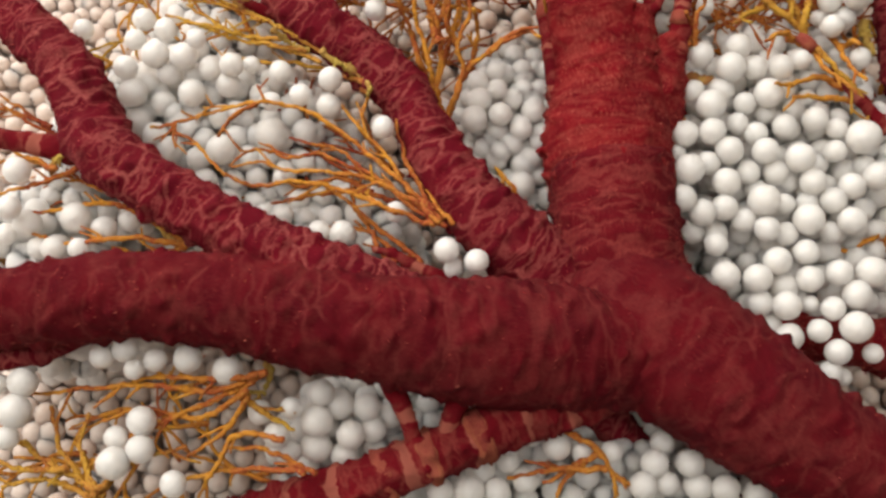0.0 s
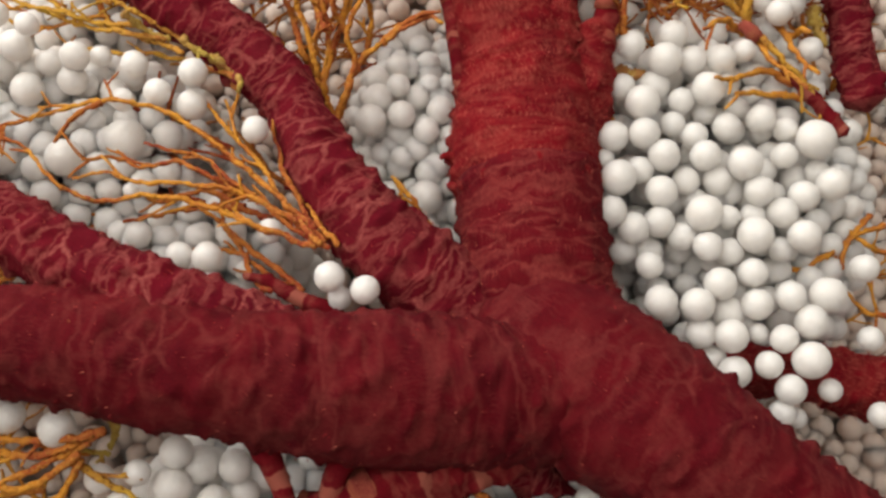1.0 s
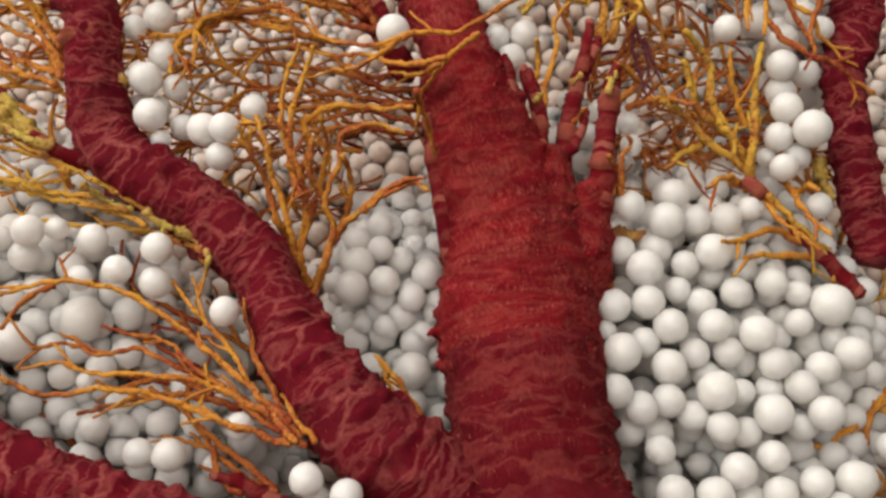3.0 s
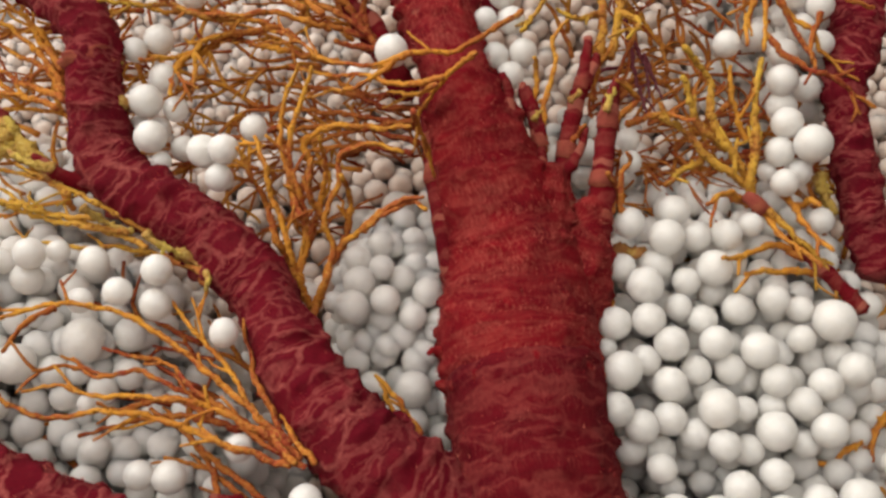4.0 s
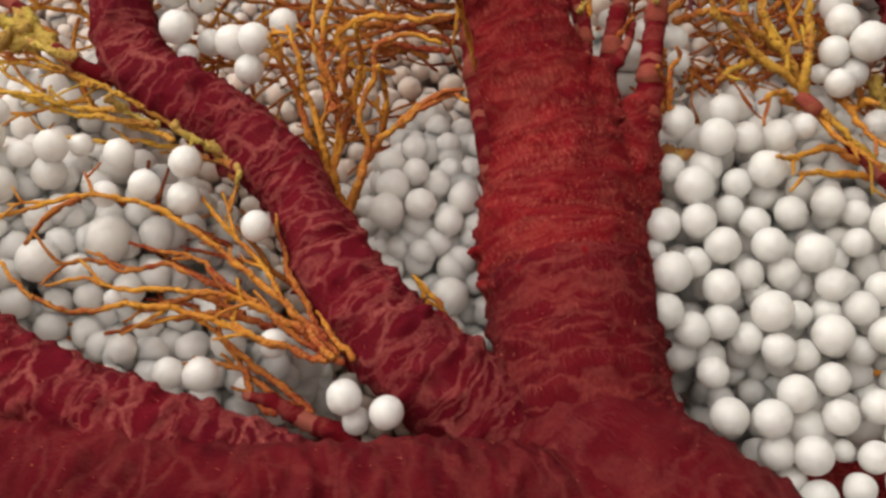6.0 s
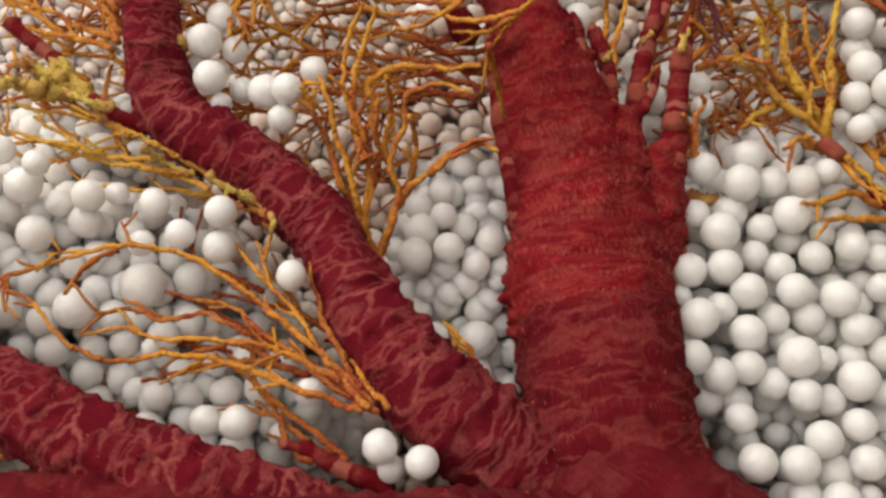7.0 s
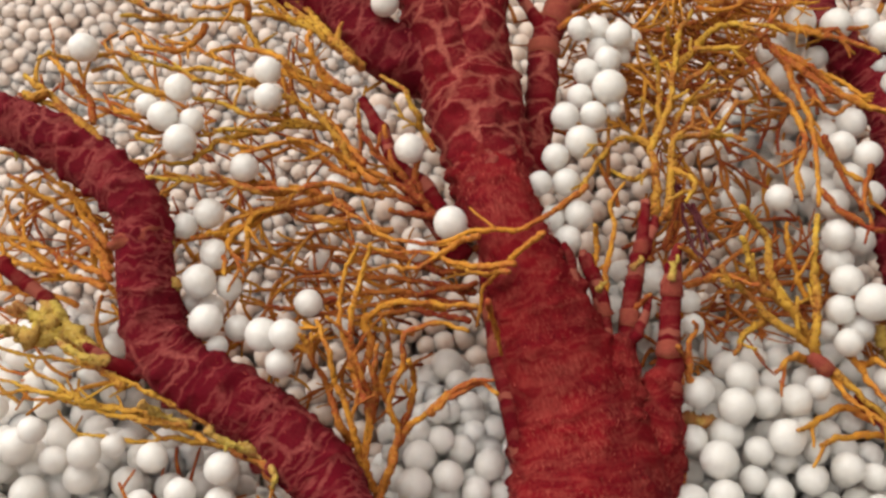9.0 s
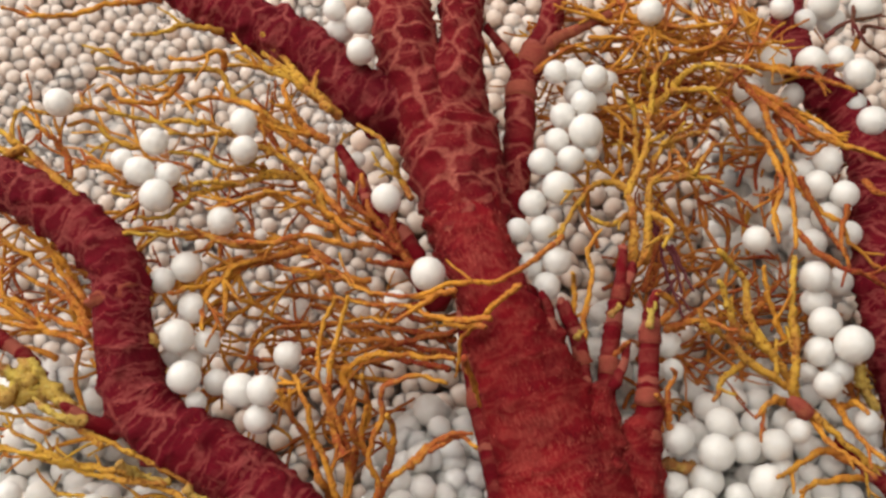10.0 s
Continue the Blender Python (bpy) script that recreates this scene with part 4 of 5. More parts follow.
twig(0.77, 2, [(98.3, 190.1, 119.4), (92.6, 193.0, 119.3), (85.2, 188.9, 123.7), (77.7, 180.5, 122.1), (73.7, 174.2, 124.9)])
twig(0.77, 2, [(101.9, 196.3, 116.0), (104.7, 206.6, 118.7), (102.7, 215.3, 124.7), (98.5, 219.0, 127.1)])
twig(0.77, 2, [(111.8, 209.9, 116.4), (118.5, 211.7, 124.4)])
twig(0.77, 2, [(113.3, 221.8, 117.6), (107.2, 223.3, 127.2)])
twig(0.77, 2, [(117.9, 220.1, 119.6), (129.7, 218.0, 123.2), (131.1, 219.5, 126.5)])
twig(0.77, 2, [(112.3, 194.0, 116.2), (118.2, 190.6, 121.5), (122.7, 187.4, 124.5)])
twig(0.77, 2, [(113.0, 203.8, 118.1), (113.1, 198.9, 122.3), (113.4, 192.8, 124.5)])
twig(0.77, 2, [(98.8, 184.5, 116.8), (89.2, 178.7, 123.4), (83.6, 181.3, 123.7)])
twig(0.77, 2, [(101.8, 182.8, 119.5), (105.1, 176.9, 124.0), (99.6, 168.9, 128.2)])
twig(0.84, 0, [(139.2, 226.6, 117.4), (142.8, 217.2, 119.1), (143.7, 206.3, 120.0), (144.1, 194.5, 121.1), (140.9, 181.5, 123.6), (137.8, 167.5, 122.9)])
twig(0.84, 0, [(140.6, 222.8, 117.0), (147.0, 214.4, 120.8), (155.1, 205.4, 119.9), (162.1, 197.5, 121.5), (172.9, 191.3, 123.1)])
twig(0.84, 0, [(144.7, 230.3, 115.5), (153.4, 223.2, 120.7), (163.7, 219.2, 121.5), (171.3, 214.3, 122.0)])
twig(0.84, 0, [(133.8, 217.3, 118.1), (137.8, 207.6, 118.6), (142.3, 198.8, 118.1), (141.1, 187.8, 120.5), (137.0, 179.7, 118.9), (133.5, 169.5, 122.0)])
twig(0.84, 0, [(143.8, 228.0, 118.7), (161.5, 224.6, 119.7), (170.7, 223.4, 122.3)])
twig(0.84, 0, [(142.8, 215.1, 120.3), (155.8, 200.3, 122.0), (167.9, 195.3, 120.2)])
twig(0.84, 0, [(138.7, 223.8, 119.5), (144.5, 212.6, 119.9), (156.2, 210.1, 118.4), (163.8, 198.7, 121.3)])
twig(0.84, 0, [(104.6, 247.4, 116.7), (111.9, 249.3, 117.2), (123.0, 241.5, 120.9), (140.1, 239.2, 124.1)])
twig(0.84, 0, [(146.6, 251.5, 117.1), (142.7, 240.8, 121.9), (136.2, 236.2, 123.0)])
twig(0.84, 1, [(148.4, 212.2, 116.2), (149.9, 195.9, 121.8), (156.9, 197.4, 122.5)])
twig(0.84, 0, [(144.3, 193.8, 120.1), (147.3, 182.6, 120.4), (152.3, 173.3, 121.9), (154.1, 167.7, 121.2)])
twig(0.63, 3, [(188.1, 252.9, 117.5), (181.2, 239.5, 120.2), (181.1, 231.2, 121.8), (185.7, 225.5, 121.7)])
twig(0.63, 3, [(171.7, 236.7, 117.3), (179.8, 240.6, 118.9), (191.0, 241.9, 120.0)])
twig(0.63, 3, [(185.7, 238.5, 113.7), (188.4, 240.2, 116.9), (190.3, 235.8, 120.5)])
twig(1.05, 2, [(132.6, 126.0, 110.3), (130.1, 130.3, 114.0), (128.9, 134.6, 117.0), (131.8, 141.9, 118.2), (132.5, 149.6, 119.6), (133.3, 156.7, 122.7), (136.4, 164.9, 123.0)])
twig(1.05, 2, [(131.5, 134.8, 111.8), (124.8, 143.4, 116.3), (121.5, 151.6, 117.5), (122.5, 161.4, 119.4), (114.4, 167.9, 126.0)])
twig(1.05, 2, [(126.5, 144.3, 113.1), (117.9, 150.0, 117.3), (114.4, 160.6, 123.4)])
twig(1.05, 2, [(131.7, 132.7, 112.1), (124.8, 135.5, 115.5), (118.7, 140.9, 116.6), (113.5, 147.0, 118.5), (106.5, 149.3, 122.5)])
twig(0.8, 2, [(120.3, 141.8, 113.4), (111.5, 136.9, 116.2), (103.5, 129.8, 123.8)])
twig(0.8, 0, [(138.1, 133.4, 110.5), (139.8, 126.0, 114.5), (140.8, 117.2, 118.4), (141.8, 110.4, 123.5)])
twig(0.8, 0, [(126.0, 131.8, 110.3), (131.7, 125.3, 113.6), (133.6, 116.3, 118.1), (139.0, 107.4, 122.3)])
twig(0.8, 0, [(140.8, 112.9, 112.0), (132.8, 116.4, 113.8), (121.5, 112.4, 117.6), (114.1, 110.3, 123.7)])
twig(0.8, 0, [(128.1, 130.3, 111.5), (120.2, 129.1, 119.0), (113.8, 125.4, 121.8)])
twig(0.8, 0, [(124.6, 153.5, 111.5), (128.5, 157.2, 117.5), (127.7, 164.2, 121.6)])
twig(0.8, 0, [(134.0, 143.0, 114.3), (129.5, 149.0, 116.6), (126.3, 156.7, 122.0)])
twig(0.8, 0, [(141.4, 126.5, 111.9), (143.4, 127.1, 116.3), (141.1, 122.2, 124.6)])
twig(0.8, 0, [(144.9, 108.8, 111.2), (129.0, 108.9, 116.1), (119.5, 106.5, 121.8)])
twig(0.77, 0, [(96.0, 150.8, 119.1), (101.7, 155.6, 120.9), (96.0, 157.7, 127.4)])
twig(0.77, 0, [(93.3, 123.3, 117.8), (93.2, 133.2, 122.8), (96.4, 136.8, 122.3), (95.0, 139.1, 124.7)])
twig(0.77, 0, [(76.6, 141.8, 116.8), (76.7, 152.8, 122.2), (80.7, 163.9, 124.0), (81.1, 171.7, 125.2)])
twig(0.77, 0, [(82.4, 144.3, 116.0), (85.5, 146.2, 126.9)])
twig(0.77, 0, [(85.7, 155.5, 120.3), (89.7, 166.7, 122.5), (93.5, 171.2, 123.5)])
twig(0.77, 0, [(91.9, 158.7, 115.7), (93.4, 166.3, 120.0), (96.9, 169.4, 124.4)])
twig(0.77, 0, [(99.4, 151.6, 115.7), (108.0, 151.2, 119.8), (112.7, 145.6, 126.8)])
twig(0.77, 0, [(90.1, 125.0, 120.0), (92.2, 130.2, 120.5), (88.2, 132.2, 128.4)])
twig(0.77, 0, [(74.6, 151.6, 117.9), (76.0, 162.5, 123.5), (74.9, 164.8, 128.1)])
twig(1.4, 4, [(-40.9, 143.1, 114.2), (-49.2, 153.0, 109.7), (-56.7, 157.3, 111.0), (-64.2, 163.1, 112.5)], 2)
twig(1.4, 4, [(-42.8, 144.7, 114.2), (-51.7, 154.5, 109.9), (-60.5, 155.4, 111.0), (-67.2, 156.7, 113.7)], 2)
twig(1.4, 4, [(-49.1, 152.8, 110.1), (-54.0, 158.4, 111.4), (-55.6, 163.2, 111.2)], 2)
twig(0.6, 2, [(-24.7, 128.3, 116.9), (-36.0, 131.1, 115.6), (-48.8, 137.2, 109.4), (-60.2, 142.2, 109.7), (-68.8, 146.8, 107.2)])
twig(0.6, 2, [(-6.6, 113.5, 117.1), (-11.9, 121.5, 110.3), (-17.1, 124.3, 109.2), (-25.0, 126.3, 107.3)])
twig(0.6, 2, [(-38.3, 139.0, 116.9), (-48.7, 146.7, 110.7), (-61.1, 150.9, 108.0), (-69.0, 153.8, 107.7)])
twig(0.73, 0, [(-42.1, 170.3, 110.7), (-50.1, 182.9, 109.2), (-59.5, 193.4, 106.5), (-71.2, 204.1, 101.7)])
twig(0.73, 0, [(-43.2, 176.0, 112.0), (-52.3, 190.9, 107.2), (-60.1, 207.5, 101.2)])
twig(0.73, 0, [(-43.1, 169.5, 109.4), (-53.7, 175.7, 105.2), (-62.4, 181.7, 104.2), (-72.1, 185.5, 104.3)])
twig(0.73, 0, [(-43.4, 173.5, 108.0), (-49.3, 188.7, 107.7), (-65.4, 206.7, 102.7), (-75.2, 212.8, 99.9)])
twig(0.73, 0, [(-44.0, 165.7, 110.7), (-54.7, 172.1, 106.0), (-64.0, 176.3, 102.4), (-73.2, 181.3, 100.3)])
twig(0.73, 0, [(-42.7, 167.2, 110.7), (-47.7, 178.7, 107.8), (-56.2, 185.8, 102.2), (-68.3, 196.0, 100.6)])
twig(0.77, 0, [(16.9, 177.0, 120.3), (7.6, 184.9, 116.6), (-3.3, 186.8, 118.3), (-17.1, 188.8, 117.6), (-27.7, 191.4, 119.4)])
twig(0.77, 0, [(13.1, 181.7, 118.5), (1.9, 180.0, 119.4), (-7.8, 178.1, 118.2), (-9.8, 165.9, 116.4)])
twig(0.77, 0, [(-7.9, 179.3, 116.4), (-14.3, 171.9, 115.9), (-14.8, 162.9, 119.6)])
twig(0.77, 0, [(1.9, 183.0, 116.1), (-10.8, 176.7, 115.6), (-22.4, 172.9, 120.3)])
twig(0.77, 0, [(26.4, 172.4, 116.5), (12.6, 174.3, 120.0), (-1.0, 180.8, 115.9), (-10.5, 178.5, 117.8)])
twig(0.7, 0, [(164.0, 74.0, 104.6), (152.9, 70.8, 106.6), (147.4, 65.3, 104.6)])
twig(0.7, 0, [(158.8, 76.8, 106.7), (151.2, 69.4, 106.3), (148.5, 61.9, 105.9)])
twig(0.7, 0, [(148.4, 68.2, 105.2), (141.1, 63.9, 105.5), (137.6, 56.8, 103.7)])
twig(0.7, 0, [(162.7, 66.3, 104.1), (155.7, 69.1, 106.7), (151.6, 74.6, 104.5)])
twig(0.7, 0, [(159.1, 48.8, 107.6), (154.0, 51.3, 103.5), (149.8, 56.0, 104.2)])
twig(0.7, 0, [(139.1, 62.4, 105.8), (133.5, 64.3, 105.1)])
twig(0.7, 0, [(87.7, 103.2, 105.9), (90.3, 106.4, 108.6), (86.7, 99.3, 110.6), (84.5, 94.2, 109.9)])
twig(0.7, 0, [(40.4, 77.0, 108.3), (34.8, 85.8, 111.2), (30.4, 91.7, 111.6)])
twig(0.7, 0, [(36.4, 76.2, 108.7), (32.3, 87.0, 112.5)])
twig(0.85, 4, [(-29.5, 177.5, 118.6), (-28.0, 175.7, 118.3), (-26.7, 171.8, 120.5)], 2)
twig(0.85, 4, [(-26.8, 163.1, 119.2), (-25.6, 161.5, 118.7), (-25.8, 160.3, 115.9)], 2)
twig(0.85, 4, [(-12.3, 121.4, 118.6), (-8.2, 119.0, 117.7), (-5.6, 113.6, 120.8), (-6.5, 112.1, 119.1)], 2)
twig(0.85, 4, [(-19.7, 125.0, 121.9), (-15.6, 122.3, 121.4), (-11.1, 120.5, 118.6)], 2)
twig(0.85, 4, [(-64.6, 202.8, 122.2), (-63.1, 201.3, 119.2), (-63.7, 198.8, 117.6)], 2)
twig(0.85, 4, [(-45.9, 198.5, 122.2), (-43.8, 197.7, 121.0), (-42.1, 195.2, 120.2)], 2)
twig(0.85, 4, [(-39.7, 191.7, 119.9), (-36.9, 189.9, 120.4), (-36.2, 189.8, 117.5)], 2)
twig(0.85, 4, [(-40.8, 143.0, 122.5), (-47.3, 146.1, 121.1), (-53.5, 151.3, 117.0)], 2)
twig(0.85, 4, [(-33.5, 132.4, 122.2), (-29.5, 130.5, 117.4), (-23.6, 128.6, 116.0)], 2)
twig(0.85, 4, [(-13.1, 121.6, 119.1), (-8.3, 119.4, 115.0), (-6.4, 114.9, 114.1)], 2)
twig(0.85, 4, [(-47.2, 32.3, 118.7), (-41.9, 28.0, 113.7), (-37.1, 26.1, 115.2)], 2)
twig(0.85, 4, [(-36.8, 35.2, 116.9), (-35.5, 32.2, 115.7), (-37.4, 27.9, 113.2)], 2)
twig(0.85, 4, [(-92.6, 98.1, 119.2), (-96.3, 95.5, 117.2), (-99.3, 92.8, 112.9)], 2)
twig(0.85, 4, [(-59.2, 70.9, 116.0), (-64.2, 72.2, 115.0), (-69.5, 77.8, 113.6)], 2)
twig(0.85, 4, [(-110.9, 104.3, 115.9), (-111.4, 102.1, 112.3)], 2)
twig(0.56, 5, [(109.8, 191.2, 103.3), (109.1, 179.9, 103.7), (108.6, 166.9, 105.7), (109.3, 157.3, 106.4)])
twig(0.56, 5, [(112.8, 179.6, 103.9), (114.8, 173.0, 102.4), (116.2, 165.4, 102.3)])
twig(0.56, 5, [(99.4, 176.1, 101.1), (103.7, 176.1, 102.8), (108.9, 174.7, 104.1)])
twig(0.56, 5, [(110.7, 186.3, 102.2), (113.1, 176.8, 102.3), (111.2, 164.1, 105.8)])
twig(0.77, 1, [(139.9, 172.0, 122.9), (142.0, 164.8, 124.2), (147.5, 158.4, 126.7), (151.3, 156.7, 126.7), (157.9, 151.6, 124.6), (162.3, 148.0, 124.7)])
twig(0.77, 1, [(143.1, 186.3, 125.5), (147.6, 175.3, 122.2), (150.1, 164.8, 123.5), (148.6, 158.7, 126.2)])
twig(0.77, 1, [(155.1, 177.2, 124.2), (150.8, 169.1, 123.3), (149.6, 163.8, 123.8)])
twig(0.77, 1, [(163.6, 185.1, 122.5), (163.3, 179.8, 126.3), (169.0, 177.2, 125.8)])
twig(0.7, 4, [(90.4, 148.3, 129.4), (92.4, 151.8, 128.4), (93.6, 154.2, 129.4)], 2)
twig(0.7, 4, [(83.1, 153.8, 124.7), (85.7, 155.6, 125.4)], 2)
twig(0.7, 4, [(73.1, 148.8, 124.6), (74.4, 149.4, 126.7)], 2)
twig(1.6, 4, [(-55.4, 157.2, 111.2), (-61.4, 161.0, 108.8), (-66.2, 162.9, 110.2)], 2)
twig(1.6, 4, [(-53.0, 155.4, 110.0), (-58.1, 153.4, 110.1), (-63.6, 154.5, 108.7)], 2)
twig(1.6, 4, [(-59.6, 153.4, 113.5), (-65.7, 156.7, 110.6), (-71.4, 157.2, 108.8)], 2)
twig(1.6, 4, [(-56.6, 162.5, 109.7), (-59.4, 157.7, 110.6), (-60.5, 153.3, 110.6)], 2)
twig(0.91, 1, [(39.4, 172.8, 116.9), (33.7, 179.5, 119.1), (27.2, 185.5, 119.5), (20.5, 190.3, 117.7)])
twig(0.91, 1, [(39.2, 174.8, 114.2), (32.7, 183.1, 118.3), (28.5, 191.1, 119.4), (27.5, 201.4, 119.0)])
twig(0.91, 1, [(36.5, 178.3, 117.7), (31.0, 180.4, 117.8), (24.0, 182.6, 117.9)])
twig(0.91, 1, [(34.4, 183.2, 114.3), (29.9, 188.4, 114.6), (23.9, 195.2, 118.7), (20.1, 200.9, 121.0)])
twig(0.91, 1, [(38.2, 174.8, 118.0), (33.3, 175.6, 117.3), (26.1, 176.8, 119.8)])
twig(0.91, 1, [(32.7, 183.2, 118.1), (34.9, 189.0, 119.1), (34.2, 195.4, 119.5)])

twig(1.5, 4, [(93.0, 119.4, 110.6), (97.0, 117.4, 111.6), (101.5, 116.6, 111.0)], 3)
twig(1.4, 4, [(152.2, 137.0, 108.6), (152.0, 131.0, 109.4), (153.4, 125.6, 108.8)], 3)
twig(0.75, 2, [(131.5, 125.8, 115.6), (136.5, 119.4, 116.0), (142.5, 111.4, 115.2), (148.0, 104.0, 114.0)], 3)

# deeper layers of twigs under the fan: x, y, half width, half depth, heading, height, how many, rind
LEFT_TANGLES = [
    (10, 172, 34, 22, 170, 96, 46, 0), (0, 215, 42, 30, 165, 102, 46, 0), (-52, 165, 20, 28, 150, 98, 24, 0),
    (112, 165, 22, 24, 10, 92, 34, 1), (130, 205, 36, 36, 60, 98, 50, 0), (-95, 85, 22, 20, 200, 94, 20, 0),
    (-75, 15, 40, 20, 190, 106, 30, 0), (-25, 92, 36, 20, 165, 96, 22, 1)]
RIGHT_TANGLES = [
    (150, 110, 16, 20, 30, 96, 14, 0), (-80, 140, 30, 16, 160, 104, 12, 2), (145, 60, 16, 20, 20, 90, 14, 0),
    (40, 8, 24, 8, 200, 92, 8, 0), (30, 160, 20, 16, 175, 84, 24, 1), (118, 150, 30, 14, 5, 99, 40, 1),
    (125, 195, 34, 30, 80, 106, 34, 1), (-20, 195, 40, 30, 170, 92, 30, 1),
    (115, 242, 42, 16, 20, 112, 60, 0), (135, 225, 32, 22, 160, 108, 50, 1), (150, 255, 40, 14, 200, 114, 40, 0)]
for x, y, hx, hy, heading, height, count, skin in LEFT_TANGLES + RIGHT_TANGLES:
    bm = bmesh.new()
    run = bm.verts.layers.float.new("run")
    for _ in range(int(count * 0.65)):
        a = radians(heading + random.gauss(0, 28))
        start = (x + random.uniform(-hx, hx), y + random.uniform(-hy, hy), height + random.uniform(-14, 8))
        sprig(bm, run, start, (math.cos(a), math.sin(a), random.uniform(-0.15, 0.15)), random.uniform(14, 32), random.uniform(0.42, 0.9), 2, 0.1)
    tangle = part("twig_tangle", bm, TWIG_SKIN[skin], coral, "tangle of thin ochre and rust twigs")
    tangle["kind"] = "stuff"

# ---- beads ----
random.seed(11)


def ball(subdivisions, wob):
    bm = bmesh.new()
    bmesh.ops.create_icosphere(bm, subdivisions=subdivisions, radius=1.0)
    for v in bm.verts:
        v.co *= 1 + wob * noise.noise(v.co * 1.3 + Vector((3, 1, wob * 900)))
    return bm


BEAD_MESHES = []
for wob in (0.02, 0.04, 0.06):
    bm = ball(4, wob)
    me = bpy.data.meshes.new("foam_bead")
    bm.to_mesh(me)
    bm.free()
    me.shade_smooth()
    me.materials.append(bead_white)
    BEAD_MESHES.append(me)


def beads(rows):
    """Single foam beads: rows of x, y, z, radius in millimetres."""
    for x, y, z, r in rows:
        ob = new("foam_bead", random.choice(BEAD_MESHES))
        turn = Euler([random.uniform(0, 6.28) for _ in range(3)])
        s = [r * MM * random.uniform(0.97, 1.03) for _ in range(3)]
        ob.matrix_world = Matrix.LocRotScale((x * MM, y * MM, z * MM), turn, s)
        size = "small" if r < 3 else "large" if r > 4.4 else "smooth"
        tagged(ob, size + " white foam bead lying among the coral twigs", "foam bead", "loose foam beads")


beads([(-99.8, 23.7, 127.0, 4.4), (-74.2, 9.4, 127.0, 4.3), (-45.5, 32.1, 126.0, 4.0), (-98.5, 31.2, 126.0, 4.0), (-56.0, 35.6, 126.0, 3.9), (-67.6, 19.9, 126.0, 3.8), (-67.7, 12.7, 126.0, 3.8), (-72.3, 38.8, 126.0, 3.6), (-59.1, 3.5, 126.0, 3.5), (-23.1, 18.5, 117.0, 4.6), (-101.7, 17.1, 126.0, 3.2), (-78.7, 37.2, 125.0, 3.3), (-64.7, 35.6, 125.0, 3.1), (-17.1, 23.0, 114.0, 4.4), (-74.6, 16.0, 124.0, 3.1), (-33.4, 15.0, 120.0, 3.6), (-23.7, 11.9, 112.0, 4.3), (-105.9, 31.3, 124.0, 3.0), (-21.6, 25.8, 119.0, 3.7), (-69.9, 33.2, 126.0, 2.7)])
beads([(-14.1, 14.3, 116.0, 4.0), (-37.9, 21.2, 120.0, 3.3), (-30.9, 10.6, 116.0, 3.4), (-29.4, 21.8, 122.0, 3.0), (-9.4, 21.9, 114.0, 3.9), (-16.1, 9.3, 111.0, 3.7), (-8.1, 15.9, 111.0, 3.8), (-3.3, 19.7, 108.0, 3.8)])
beads([(144.9, 140.1, 122.0, 4.8), (142.2, 159.9, 120.0, 4.2), (140.5, 147.2, 120.0, 4.1), (74.5, 171.7, 119.0, 3.7), (142.9, 154.5, 115.0, 4.0), (138.2, 140.6, 117.0, 3.9), (67.1, 171.6, 118.0, 3.7), (70.4, 165.4, 118.0, 3.7), (137.6, 131.8, 117.0, 3.6), (150.6, 159.3, 116.0, 3.8), (142.9, 135.5, 115.0, 3.7), (145.9, 121.7, 115.0, 3.3), (99.9, 147.5, 114.0, 3.1), (99.6, 141.2, 114.0, 2.9), (135.6, 136.8, 113.0, 2.5), (93.0, 150.8, 102.0, 3.1), (99.8, 161.3, 95.0, 3.7), (89.5, 163.6, 98.0, 2.9)])
beads([(78.7, 2.5, 115.0, 4.0), (81.0, -3.7, 112.0, 4.1), (17.6, -2.1, 112.0, 4.3), (43.4, 15.6, 115.0, 3.9), (68.7, 2.9, 115.0, 3.9), (65.0, -2.9, 115.0, 3.9), (87.8, -4.7, 115.0, 3.9), (96.2, -6.7, 115.0, 3.9), (42.3, 8.8, 114.0, 3.9), (21.3, 3.8, 109.0, 4.1), (30.0, 10.9, 113.0, 3.9), (36.1, 13.1, 110.0, 4.0), (72.0, 8.5, 113.0, 3.5), (9.9, -1.7, 112.0, 3.7), (33.4, 0.1, 111.0, 3.7), (25.4, -2.5, 111.0, 3.7), (72.1, -2.5, 113.0, 3.4), (57.1, 6.5, 115.0, 3.1), (29.3, 5.7, 109.0, 3.5), (49.4, 7.0, 113.0, 3.1)])
beads([(26.4, 112.2, 98.0, 4.4), (40.5, 91.3, 92.0, 4.8), (28.7, 119.4, 96.0, 4.2), (34.9, 113.6, 98.0, 3.9), (49.0, 108.0, 93.0, 4.2), (42.3, 99.0, 91.0, 4.2), (46.1, 115.7, 95.0, 4.0), (41.6, 109.3, 96.0, 3.7), (16.2, 115.0, 102.0, 3.0), (28.8, 126.4, 94.0, 3.6), (34.4, 110.3, 92.0, 3.9), (39.9, 83.7, 89.0, 4.1), (34.7, 123.0, 96.0, 3.4), (42.8, 105.9, 89.0, 3.7), (34.9, 103.0, 92.0, 3.5), (29.8, 105.6, 89.0, 3.5), (45.3, 89.2, 86.0, 3.6), (35.5, 131.9, 90.0, 3.7), (46.2, 121.7, 90.0, 3.6), (22.0, 115.1, 94.0, 2.8)])
